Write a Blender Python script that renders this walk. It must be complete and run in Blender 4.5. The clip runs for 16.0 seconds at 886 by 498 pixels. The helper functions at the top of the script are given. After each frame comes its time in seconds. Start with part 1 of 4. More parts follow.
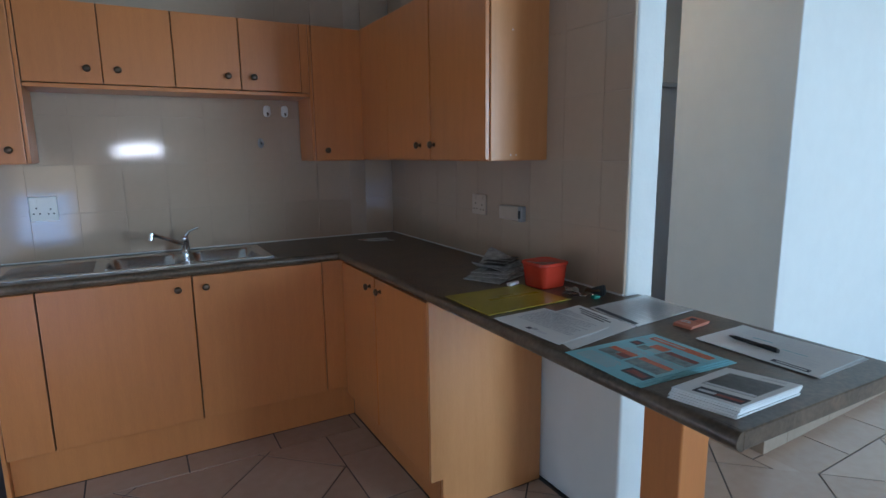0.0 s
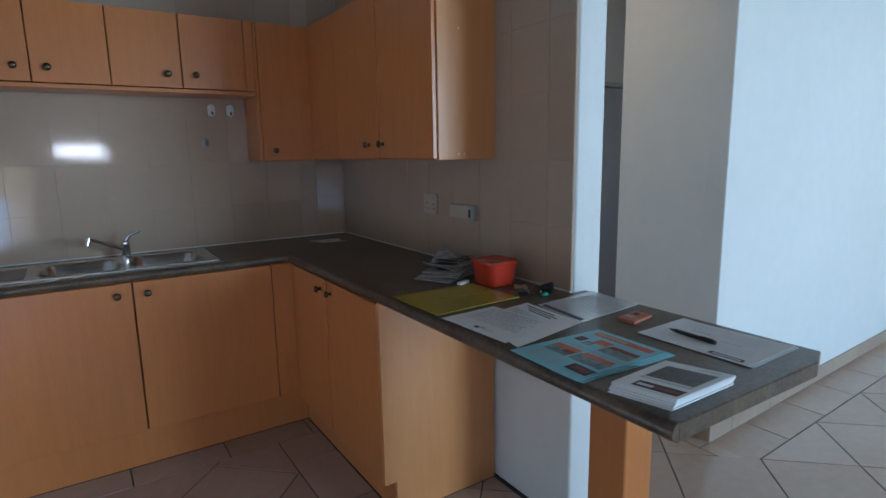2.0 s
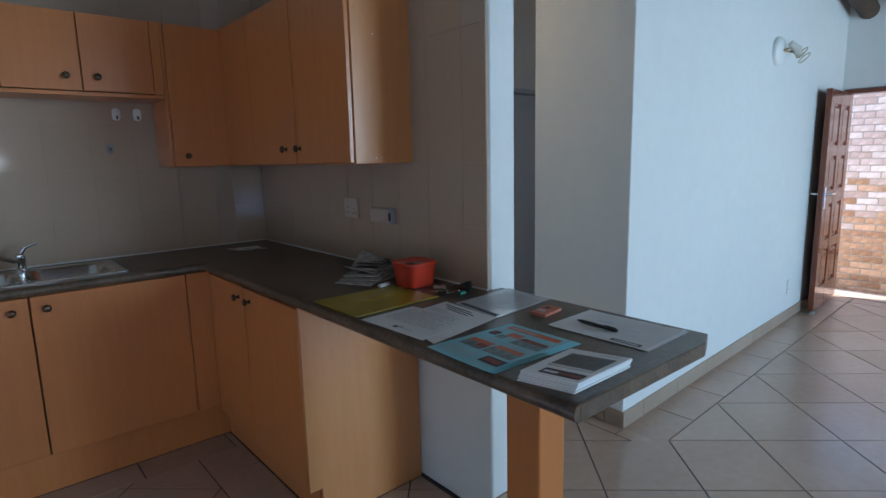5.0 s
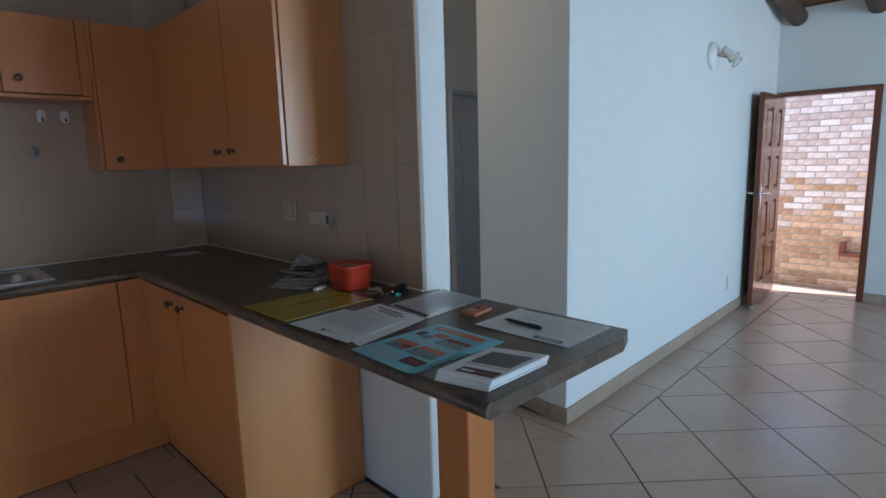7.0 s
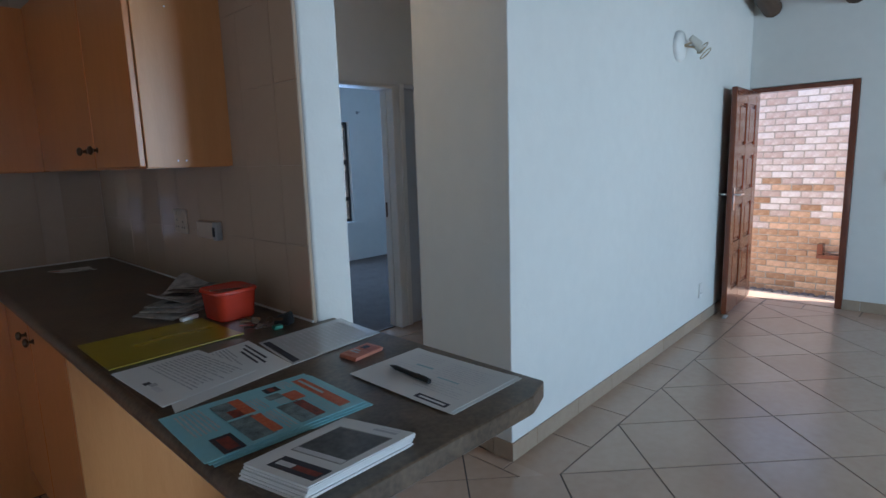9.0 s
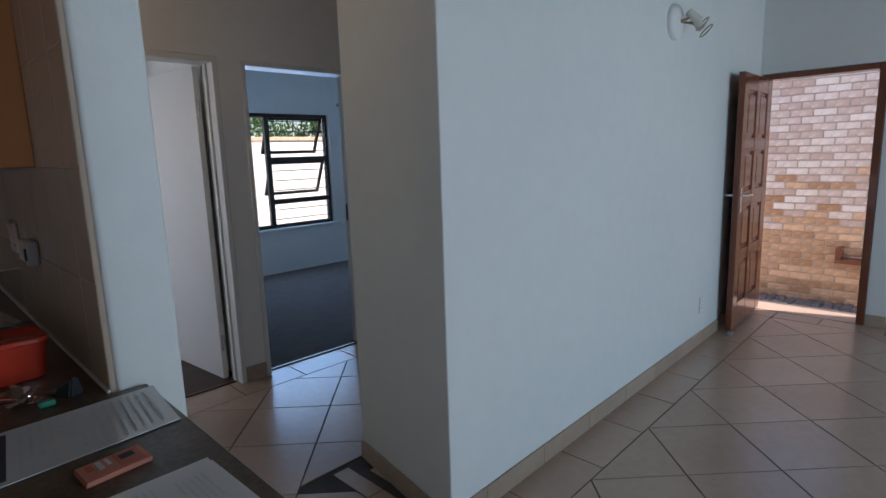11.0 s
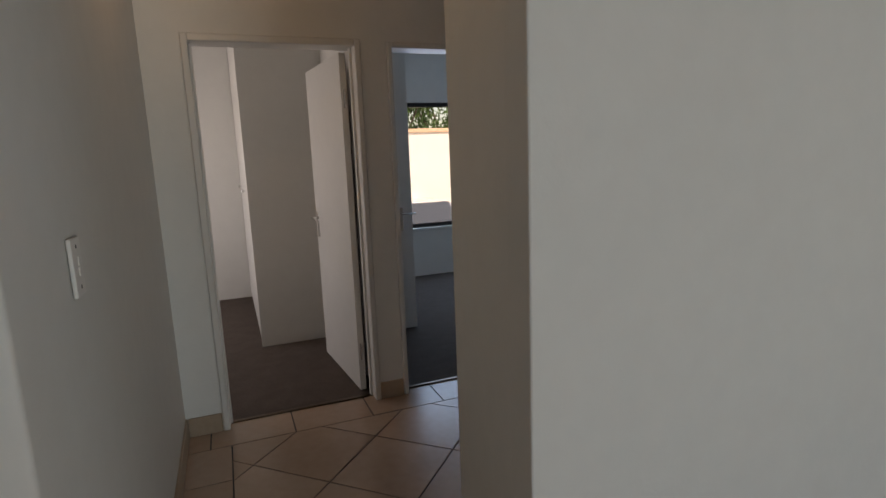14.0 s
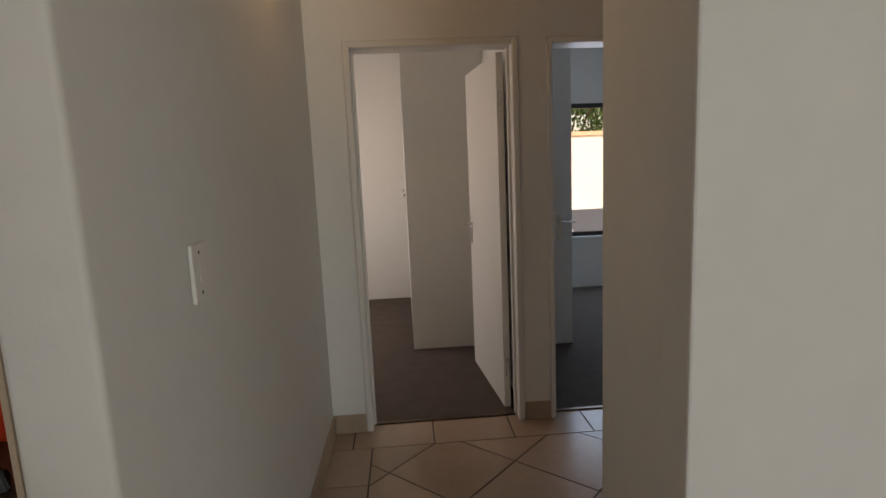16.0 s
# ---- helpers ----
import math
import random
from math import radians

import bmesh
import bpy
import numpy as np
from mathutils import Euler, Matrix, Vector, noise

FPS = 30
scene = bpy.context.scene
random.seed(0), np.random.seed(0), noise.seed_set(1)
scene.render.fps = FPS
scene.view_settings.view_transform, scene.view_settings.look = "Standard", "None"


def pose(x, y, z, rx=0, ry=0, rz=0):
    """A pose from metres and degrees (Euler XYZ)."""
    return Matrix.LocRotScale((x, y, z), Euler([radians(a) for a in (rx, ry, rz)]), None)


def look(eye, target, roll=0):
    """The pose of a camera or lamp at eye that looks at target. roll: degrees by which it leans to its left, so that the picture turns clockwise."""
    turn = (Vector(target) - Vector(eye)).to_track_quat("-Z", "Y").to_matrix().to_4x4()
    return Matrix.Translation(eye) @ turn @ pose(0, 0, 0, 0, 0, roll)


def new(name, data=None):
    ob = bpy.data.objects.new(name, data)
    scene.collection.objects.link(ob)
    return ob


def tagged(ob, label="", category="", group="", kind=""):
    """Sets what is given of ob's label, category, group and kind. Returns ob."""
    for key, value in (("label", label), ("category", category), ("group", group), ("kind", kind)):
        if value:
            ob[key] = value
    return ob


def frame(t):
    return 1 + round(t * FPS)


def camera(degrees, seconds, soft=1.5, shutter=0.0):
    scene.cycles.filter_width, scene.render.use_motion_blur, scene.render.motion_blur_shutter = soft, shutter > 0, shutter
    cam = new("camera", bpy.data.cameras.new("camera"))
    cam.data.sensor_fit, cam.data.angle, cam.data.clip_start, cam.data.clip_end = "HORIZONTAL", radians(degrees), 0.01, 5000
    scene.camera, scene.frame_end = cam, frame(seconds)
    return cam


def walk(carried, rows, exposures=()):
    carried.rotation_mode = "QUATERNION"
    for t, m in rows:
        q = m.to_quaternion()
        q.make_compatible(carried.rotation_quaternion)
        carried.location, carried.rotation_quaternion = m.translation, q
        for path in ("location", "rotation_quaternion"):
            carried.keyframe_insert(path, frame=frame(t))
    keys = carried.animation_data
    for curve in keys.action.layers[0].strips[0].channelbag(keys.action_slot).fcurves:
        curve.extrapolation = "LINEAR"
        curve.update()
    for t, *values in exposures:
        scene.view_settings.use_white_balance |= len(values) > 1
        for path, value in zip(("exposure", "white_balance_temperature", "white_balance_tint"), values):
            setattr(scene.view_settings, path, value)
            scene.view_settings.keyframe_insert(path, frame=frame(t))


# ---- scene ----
cam = camera(77.5, 16.0)
PATH = [
    (0, (0.268, 0.478, 1.421), (1.232, 2.197, 1.078), -0.7),
    (0.5, (0.283, 0.485, 1.417), (1.28, 2.184, 1.074), -0.7),
    (1, (0.29, 0.477, 1.41), (1.318, 2.159, 1.072), -0.8),
    (1.5, (0.3, 0.477, 1.408), (1.359, 2.139, 1.07), -0.9),
    (2, (0.311, 0.468, 1.418), (1.396, 2.113, 1.072), -1.0),
    (2.5, (0.31, 0.456, 1.406), (1.428, 2.08, 1.071), -1.1),
    (3, (0.321, 0.445, 1.41), (1.465, 2.05, 1.073), -1.1),
    (3.5, (0.328, 0.432, 1.408), (1.507, 2.013, 1.074), -1.2),
    (4, (0.315, 0.432, 1.41), (1.537, 1.98, 1.077), -1.2),
    (6.5, (0.356, 0.361, 1.402), (1.718, 1.789, 1.079), -1.6),
    (7, (0.395, 0.345, 1.401), (1.782, 1.749, 1.078), -1.6),
    (7.5, (0.492, 0.344, 1.396), (1.897, 1.73, 1.075), -1.7),
    (8, (0.571, 0.334, 1.398), (1.98, 1.716, 1.074), -1.8),
    (8.5, (0.694, 0.371, 1.388), (2.113, 1.742, 1.065), -1.9),
    (9, (0.846, 0.417, 1.39), (2.27, 1.783, 1.068), -1.8),
    (9.5, (0.981, 0.434, 1.383), (2.409, 1.8, 1.0635), -2.0),
    (10, (1.129, 0.461, 1.383), (2.56, 1.821, 1.061), -2.1),
    (10.2, (1.192, 0.468, 1.388), (2.618, 1.829, 1.061), -2.0),
    (12.3, (1.806, 0.646, 1.387), (3.055, 2.172, 1.036), -2.0),
    (12.5, (1.849, 0.644, 1.394), (3.054, 2.201, 1.041), -2.0),
    (13, (1.953, 0.661, 1.398), (2.994, 2.333, 1.047), -2.1),
    (13.5, (2.06, 0.746, 1.378), (2.938, 2.509, 1.031), -2.2),
    (14, (2.171, 0.845, 1.396), (2.885, 2.681, 1.048), -2.2),
    (14.5, (2.25, 0.908, 1.392), (2.791, 2.803, 1.054), -2.3),
    (15, (2.306, 0.964, 1.386), (2.691, 2.902, 1.063), -2.3),
    (15.5, (2.314, 1.004, 1.396), (2.535, 2.968, 1.078), -2.4),
    (16, (2.302, 1.009, 1.393), (2.434, 2.983, 1.083), -2.5),
]
EXPOSURES = [(0.0, 1.83, 5500, 12), (3.5, 1.58, 5500, 12), (7.0, 1.4, 5600, 13), (9.0, 1.22, 5800, 15), (10.0, 0.98, 5850, 16), (12.5, 0.38, 6900, 22), (13.5, 0.34, 7700, 24), (14.5, 0.44, 8500, 26), (16.0, 0.6, 9000, 27)]
walk(cam, [(t, look(eye, target, roll)) for t, eye, target, roll in PATH], EXPOSURES)

# ---- world, sun and large lights ----
world = bpy.data.worlds.new("sky")
scene.world = world
world.use_nodes = True
wn = world.node_tree
sky = wn.nodes.new("ShaderNodeTexSky")
sky.sky_type = "NISHITA"
sky.sun_disc = False
sky.sun_elevation = radians(52)
sky.sun_rotation = radians(162)
wn.nodes["Background"].inputs["Strength"].default_value = 0.15
wn.links.new(sky.outputs["Color"], wn.nodes["Background"].inputs["Color"])


def lamp(name, kind, energy, colour, m, size=(1, 1)):
    data = bpy.data.lights.new(name, kind)
    data.energy, data.color = energy, colour
    if kind == "AREA":
        data.shape, data.size, data.size_y = "RECTANGLE", size[0], size[1]
    elif kind == "SUN":
        data.angle = radians(0.5)
    else:
        data.shadow_soft_size = size[0]
    ob = new(name, data)
    ob.matrix_world = m
    return ob


lamp("sun", "SUN", 5.0, (1, 0.95, 0.86), look((0, 0, 0), (-0.20, 0.62, -1.0)))
lamp("patio_daylight", "AREA", 54, (0.56, 0.84, 1.0), look((4.15, -3.33, 1.55), (4.15, 0, 1.55)), (1.7, 1.9))
lamp("kitchen_daylight", "AREA", 2.7, (0.14, 0.46, 1.0), look((-0.93, -3.33, 0.52), (-0.93, 0, 0.52)), (0.68, 0.7))
lamp("slot_daylight", "AREA", 3.8, (0.95, 0.98, 1.0), look((0.42, -3.33, 1.52), (0.42, 0, 1.52)), (0.64, 0.15))
lamp("west_daylight", "AREA", 0.6, (0.16, 0.42, 1.0), look((-1.28, 2.4, 0.45), (0, 2.4, 0.45)), (1.1, 0.66))
lamp("bedroom_daylight", "AREA", 18, (0.37, 0.64, 1.0), look((4.75, 6.66, 1.2), (4.75, 0, 0.9)), (1.9, 1.35))
lamp("small_bedroom_daylight", "AREA", 10, (0.85, 0.92, 1.0), look((0.75, 5.4, 1.3), (3, 5.4, 1.2)), (1.2, 1.2))
lamp("hall_bulb", "POINT", 1.5, (1.0, 0.68, 0.36), look((2.02, 2.95, 2.3), (2.02, 2.95, 0)), (0.05, 0.05))


# ---- materials ----
def material(name, colour, rough=0.5, metal=0.0, vary=0.08, scale=6.0, bump=0.0, bump_scale=60.0, colour2=None, spec=0.5, stretch=(1, 1, 1),
             island=0.0, alpha=1.0, coat=0.0, rough_vary=0.0):
    m = bpy.data.materials.new(name)
    m.use_nodes = True
    n, l = m.node_tree.nodes, m.node_tree.links
    b = n["Principled BSDF"]
    co = n.new("ShaderNodeTexCoord")
    mp = n.new("ShaderNodeMapping")
    mp.inputs["Scale"].default_value = stretch
    l.new(co.outputs["Object"], mp.inputs["Vector"])
    big, fine = n.new("ShaderNodeTexNoise"), n.new("ShaderNodeTexNoise")
    big.inputs["Scale"].default_value, fine.inputs["Scale"].default_value = scale, scale * 9
    big.inputs["Detail"].default_value, fine.inputs["Detail"].default_value = 4, 6
    for x in (big, fine):
        l.new(mp.outputs["Vector"], x.inputs["Vector"])
    add = n.new("ShaderNodeMath")
    add.operation = "MULTIPLY_ADD"
    add.inputs[1].default_value = 0.45
    l.new(fine.outputs["Fac"], add.inputs[0])
    half = n.new("ShaderNodeMath")
    half.operation = "MULTIPLY"
    half.inputs[1].default_value = 0.55
    l.new(big.outputs["Fac"], half.inputs[0])
    l.new(half.outputs[0], add.inputs[2])
    fac = add.outputs[0]
    if island:
        info = n.new("ShaderNodeObjectInfo")
        mix = n.new("ShaderNodeMath")
        mix.operation = "MULTIPLY_ADD"
        mix.inputs[1].default_value = island
        off = n.new("ShaderNodeMath")
        off.operation = "SUBTRACT"
        off.inputs[1].default_value = island / 2
        l.new(info.outputs["Random"], mix.inputs[0])
        l.new(fac, mix.inputs[2])
        l.new(mix.outputs[0], off.inputs[0])
        fac = off.outputs[0]
    ramp = n.new("ShaderNodeValToRGB")
    c2 = colour2 or [min(1, c * (1 + vary)) for c in colour]
    c1 = colour if colour2 else [c * (1 - vary) for c in colour]
    ramp.color_ramp.elements[0].position, ramp.color_ramp.elements[1].position = 0.3, 0.7
    ramp.color_ramp.elements[0].color, ramp.color_ramp.elements[1].color = (*c1, 1), (*c2, 1)
    l.new(fac, ramp.inputs["Fac"])
    l.new(ramp.outputs["Color"], b.inputs["Base Color"])
    b.inputs["Roughness"].default_value, b.inputs["Metallic"].default_value = rough, metal
    b.inputs["Specular IOR Level"].default_value = spec
    b.inputs["Coat Weight"].default_value = coat
    b.inputs["Alpha"].default_value = alpha
    if rough_vary:
        rr = n.new("ShaderNodeMapRange")
        rr.inputs["To Min"].default_value, rr.inputs["To Max"].default_value = max(0.02, rough - rough_vary), rough + rough_vary
        l.new(big.outputs["Fac"], rr.inputs["Value"])
        l.new(rr.outputs["Result"], b.inputs["Roughness"])
    if bump:
        nz, bp = n.new("ShaderNodeTexNoise"), n.new("ShaderNodeBump")
        nz.inputs["Scale"].default_value, nz.inputs["Detail"].default_value = bump_scale, 5
        bp.inputs["Strength"].default_value, bp.inputs["Distance"].default_value = bump, 0.01
        l.new(mp.outputs["Vector"], nz.inputs["Vector"])
        l.new(nz.outputs["Fac"], bp.inputs["Height"])
        l.new(bp.outputs["Normal"], b.inputs["Normal"])
    return m


def glow(name, colour, strength):
    m = bpy.data.materials.new(name)
    m.use_nodes = True
    b = m.node_tree.nodes["Principled BSDF"]
    b.inputs["Emission Color"].default_value, b.inputs["Emission Strength"].default_value = (*colour, 1), strength
    return m


def glass_material():
    m = bpy.data.materials.new("clear_glass")
    m.use_nodes = True
    b = m.node_tree.nodes["Principled BSDF"]
    b.inputs["Transmission Weight"].default_value, b.inputs["Roughness"].default_value, b.inputs["IOR"].default_value = 1.0, 0.0, 1.02
    return m


PLASTER = material("white_plaster", (0.74, 0.735, 0.70), 0.6, vary=0.035, scale=1.3, bump=0.10, bump_scale=45)
# ceiling is out of view; brown is assumed to dim and warm the bounce
PINE = material("assumed_pine_ceiling", (0.26, 0.135, 0.06), 0.6, scale=4, colour2=(0.36, 0.20, 0.095), stretch=(0.5, 8, 8))
CEILING = material("ceiling_paint", (0.76, 0.755, 0.73), 0.8, vary=0.03, scale=2)
WALL_TILE = material("glazed_wall_tile", (0.45, 0.335, 0.245), 0.075, spec=0.5, vary=0.03, scale=3, island=0.05, bump=0.02, bump_scale=8)
GROUT = material("tile_grout", (0.46, 0.35, 0.262), 0.8, vary=0.04, scale=20)
FLOOR_TILE = material("beige_floor_tile", (0.40, 0.268, 0.19), 0.24, scale=2.4, colour2=(0.47, 0.335, 0.25), island=0.3, spec=0.65, rough_vary=0.06, bump=0.015, bump_scale=14)
FLOOR_GROUT = material("dark_floor_grout", (0.07, 0.06, 0.055), 0.95, vary=0.25, scale=12)
SKIRT = material("beige_skirting_tile", (0.36, 0.265, 0.19), 0.35, scale=4, colour2=(0.43, 0.33, 0.245), island=0.3)
BEECH = material("beech_laminate", (0.50, 0.170, 0.047), 0.30, spec=0.6, scale=5, colour2=(0.575, 0.205, 0.056), stretch=(7, 7, 0.7), island=0.10, bump=0.01)
BEECH_EDGE = material("pale_beech_panel", (0.57, 0.235, 0.075), 0.34, scale=5, colour2=(0.63, 0.28, 0.10), stretch=(7, 7, 0.7), bump=0.01)
# carcass coloured dark so the slits between doors look shaded
GAP_SHADE = material("gap_shade_carcass", (0.20, 0.09, 0.04), 0.8, vary=0.15)
WORKTOP = material("grey_brown_mottled_laminate", (0.030, 0.020, 0.013), 0.32, scale=10, colour2=(0.185, 0.128, 0.084), bump=0.03, bump_scale=120, rough_vary=0.06)
STEEL = material("brushed_stainless_steel", (0.62, 0.62, 0.62), 0.24, metal=1.0, vary=0.06, scale=30, stretch=(0.2, 6, 1))
CHROME = material("chrome", (0.8, 0.8, 0.8), 0.07, metal=1.0, vary=0.02)
KNOB = material("antique_bronze", (0.11, 0.075, 0.05), 0.3, metal=0.85, vary=0.2, scale=40)
WHITE_PLASTIC = material("white_plastic", (0.78, 0.77, 0.74), 0.3, vary=0.02)
GREY_PLASTIC = material("grey_plastic", (0.33, 0.33, 0.32), 0.4, vary=0.05)
BLACK = material("black_plastic", (0.015, 0.015, 0.017), 0.4, vary=0.2)
DOOR_WHITE = material("white_door_paint", (0.72, 0.705, 0.67), 0.42, vary=0.03, scale=2)
# door paint greyed, so the shade at the hall end is in its colour
DOOR_SHADED = material("shaded_door_paint", (0.50, 0.52, 0.545), 0.45, vary=0.04, scale=2)
CARPET = material("brown_carpet", (0.072, 0.052, 0.043), 0.98, scale=8, colour2=(0.115, 0.085, 0.07), bump=0.5, bump_scale=300)
MERANTI = material("varnished_red_brown_wood", (0.115, 0.028, 0.012), 0.24, scale=4, colour2=(0.20, 0.055, 0.022), stretch=(9, 9, 0.8), coat=0.3)
POLE = material("dark_stained_log", (0.05, 0.026, 0.014), 0.6, scale=5, colour2=(0.10, 0.055, 0.03), stretch=(0.6, 8, 8), bump=0.3, bump_scale=20)
BRICK = material("mottled_face_brick", (0.42, 0.235, 0.13), 0.9, scale=16, colour2=(0.80, 0.54, 0.36), island=0.35, bump=0.5, bump_scale=60)
# BRICK made paler, to paint in the skylight on the upper courses
SKYLIT_BRICK = material("skylit_face_brick", (0.58, 0.43, 0.37), 0.9, scale=15, colour2=(0.88, 0.81, 0.77), island=0.4, bump=0.5, bump_scale=60)
MORTAR = material("grey_mortar", (0.50, 0.43, 0.36), 0.95, vary=0.15, scale=15, bump=0.4)
COBBLE = material("grey_cobble", (0.17, 0.15, 0.14), 0.9, vary=0.25, scale=10, bump=0.4, island=0.3)
FRAME_BROWN = material("dark_bronze_window_frame", (0.035, 0.028, 0.024), 0.45, vary=0.15)
EARTH = material("sunlit_sand_ground", (0.42, 0.36, 0.28), 0.95, vary=0.15, scale=0.8, bump=0.3)
OUT_WALL = material("sunlit_cream_wall", (0.80, 0.75, 0.66), 0.9, vary=0.08, scale=1.2)
ROOF = material("red_roof_sheet", (0.30, 0.10, 0.07), 0.7, vary=0.15)
BARK = material("bark", (0.12, 0.085, 0.06), 0.95, vary=0.3, scale=10, bump=0.5)
LEAF = material("green_leaf", (0.035, 0.085, 0.02), 0.6, scale=3, colour2=(0.09, 0.17, 0.04))
CAR_PAINT = material("pale_silver_car_paint", (0.62, 0.64, 0.66), 0.25, metal=0.3, vary=0.02, coat=0.5)
RUBBER = material("black_rubber", (0.02, 0.02, 0.02), 0.8, vary=0.2)
CAR_GLASS = material("dark_tinted_car_glass", (0.07, 0.08, 0.09), 0.10, vary=0.1)
PAPER = material("white_paper", (0.83, 0.83, 0.82), 0.7, vary=0.02, scale=4)
INK = material("grey_print", (0.54, 0.54, 0.56), 0.7, vary=0.2)
PHOTO = material("dark_cover_photo", (0.12, 0.125, 0.13), 0.35, scale=30, colour2=(0.28, 0.28, 0.29))
INK_DARK = material("dark_print", (0.045, 0.045, 0.06), 0.6, vary=0.3, scale=40)
CYAN = material("cyan_print", (0.29, 0.64, 0.72), 0.42, vary=0.06, scale=8)
ORANGE = material("orange_red_print", (0.52, 0.115, 0.05), 0.45, vary=0.15, scale=30)
PALE_BLUE = material("pale_blue_print", (0.42, 0.60, 0.64), 0.5, vary=0.1, scale=50)
YELLOW = material("translucent_yellow_plastic", (0.36, 0.27, 0.02), 0.28, vary=0.06, scale=6)
YELLOW_FOLD = material("creased_yellow_plastic", (0.46, 0.36, 0.05), 0.18, vary=0.06, scale=6)
TUB_RED = material("translucent_red_plastic", (0.52, 0.042, 0.018), 0.22, vary=0.08, scale=4)
SALMON = material("salmon_card", (0.62, 0.22, 0.14), 0.6, vary=0.1, scale=40)
NEWSPRINT = material("newsprint", (0.20, 0.20, 0.20), 0.85, scale=34, colour2=(0.66, 0.65, 0.62), stretch=(1, 1, 3))
NEWS_PHOTO = material("newspaper_photo_print", (0.012, 0.012, 0.014), 0.8, scale=22, colour2=(0.20, 0.19, 0.18))
GREEN = material("green_plastic_tag", (0.02, 0.20, 0.13), 0.4, vary=0.1)
SLEEVE = material("clear_plastic_sleeve", (0.74, 0.75, 0.75), 0.10, vary=0.02, coat=0.6)
BRASS = material("aged_brass", (0.50, 0.42, 0.28), 0.3, metal=1.0, vary=0.1, scale=30)
# white plastic toned beige for the shade on the partition tiles
SHADED_PLASTIC = material("shaded_white_plastic", (0.50, 0.40, 0.31), 0.4, vary=0.05)
CREAM = material("cream_plastic", (0.60, 0.57, 0.50), 0.45, vary=0.05)
GLASS = glass_material()
BULB = glow("warm_bulb", (1.0, 0.72, 0.40), 6)


# ---- mesh helpers ----
def add_box(bm, x0, x1, y0, y1, z0, z1, m=None):
    vs = [bm.verts.new((x, y, z)) for z in (z0, z1) for x, y in ((x0, y0), (x1, y0), (x1, y1), (x0, y1))]
    if m is not None:
        for v in vs:
            v.co = m @ v.co
    for f in ((3, 2, 1, 0), (4, 5, 6, 7), (0, 1, 5, 4), (1, 2, 6, 5), (2, 3, 7, 6), (3, 0, 4, 7)):
        bm.faces.new([vs[i] for i in f])
    return vs


def box(x0, x1, y0, y1, z0, z1, bevel=0.0, segments=2):
    bm = bmesh.new()
    add_box(bm, x0, x1, y0, y1, z0, z1)
    if bevel:
        bmesh.ops.bevel(bm, geom=bm.edges[:], offset=bevel, segments=segments, affect="EDGES", profile=0.5)
    return bm


def prism(points, z0, z1, bevel=0.0, segments=2):
    bm = bmesh.new()
    low, top = [bm.verts.new((x, y, z0)) for x, y in points], [bm.verts.new((x, y, z1)) for x, y in points]
    k = len(points)
    bm.faces.new(low[::-1])
    bm.faces.new(top)
    for i in range(k):
        bm.faces.new((low[i], low[(i + 1) % k], top[(i + 1) % k], top[i]))
    bmesh.ops.recalc_face_normals(bm, faces=bm.faces[:])
    if bevel:
        bmesh.ops.bevel(bm, geom=bm.edges[:], offset=bevel, segments=segments, affect="EDGES", profile=0.5)
    return bm


def rod(a, b, r0, r1=None, sides=12, bm=None):
    bm = bm or bmesh.new()
    a, b = Vector(a), Vector(b)
    r1 = r0 if r1 is None else r1
    m = Matrix.Translation((a + b) / 2) @ (b - a).to_track_quat("Z", "Y").to_matrix().to_4x4()
    bmesh.ops.create_cone(bm, cap_ends=True, segments=sides, radius1=r0, radius2=r1, depth=(b - a).length, matrix=m)
    return bm


def ball(c, r, scale=(1, 1, 1), bm=None, u=14, v=9):
    bm = bm or bmesh.new()
    bmesh.ops.create_uvsphere(bm, u_segments=u, v_segments=v, radius=r, matrix=Matrix.Translation(c) @ Matrix.Diagonal((*scale, 1)))
    return bm


def lathe(profile, m, sides=16):
    """Rings of (radius, height) turned round the z axis of m."""
    bm = bmesh.new()
    rings = [[bm.verts.new(m @ Vector((r * math.cos(2 * math.pi * i / sides), r * math.sin(2 * math.pi * i / sides), h))) for i in range(sides)] for r, h in profile]
    for a, b in zip(rings, rings[1:]):
        for i in range(sides):
            bm.faces.new((a[i], a[(i + 1) % sides], b[(i + 1) % sides], b[i]))
    bm.faces.new(rings[0][::-1])
    bm.faces.new(rings[-1])
    bmesh.ops.recalc_face_normals(bm, faces=bm.faces[:])
    return bm


def mesh_of(name, bm, mat, smooth=False):
    me = bpy.data.meshes.new(name)
    bmesh.ops.recalc_face_normals(bm, faces=bm.faces[:])
    bm.to_mesh(me)
    bm.free()
    me.materials.append(mat)
    if smooth:
        me.shade_smooth()
        me.set_sharp_from_angle(angle=radians(38))
    return me


def part(name, bm, mat, parent=None, label="", smooth=False, kind=""):
    ob = new(name, mesh_of(name, bm, mat, smooth))
    if parent is not None:
        ob.parent = parent
    return tagged(ob, label, kind=kind)


def thing(name, label, category, group="", at=(0, 0, 0)):
    ob = new(name)
    ob.location = at
    ob.empty_display_size = 0.1
    return tagged(ob, label, category, group)


def structure(name, bm, mat, label="", category="", smooth=False):
    ob = new(name, mesh_of(name, bm, mat, smooth))
    return tagged(ob, label, category, kind="structure")


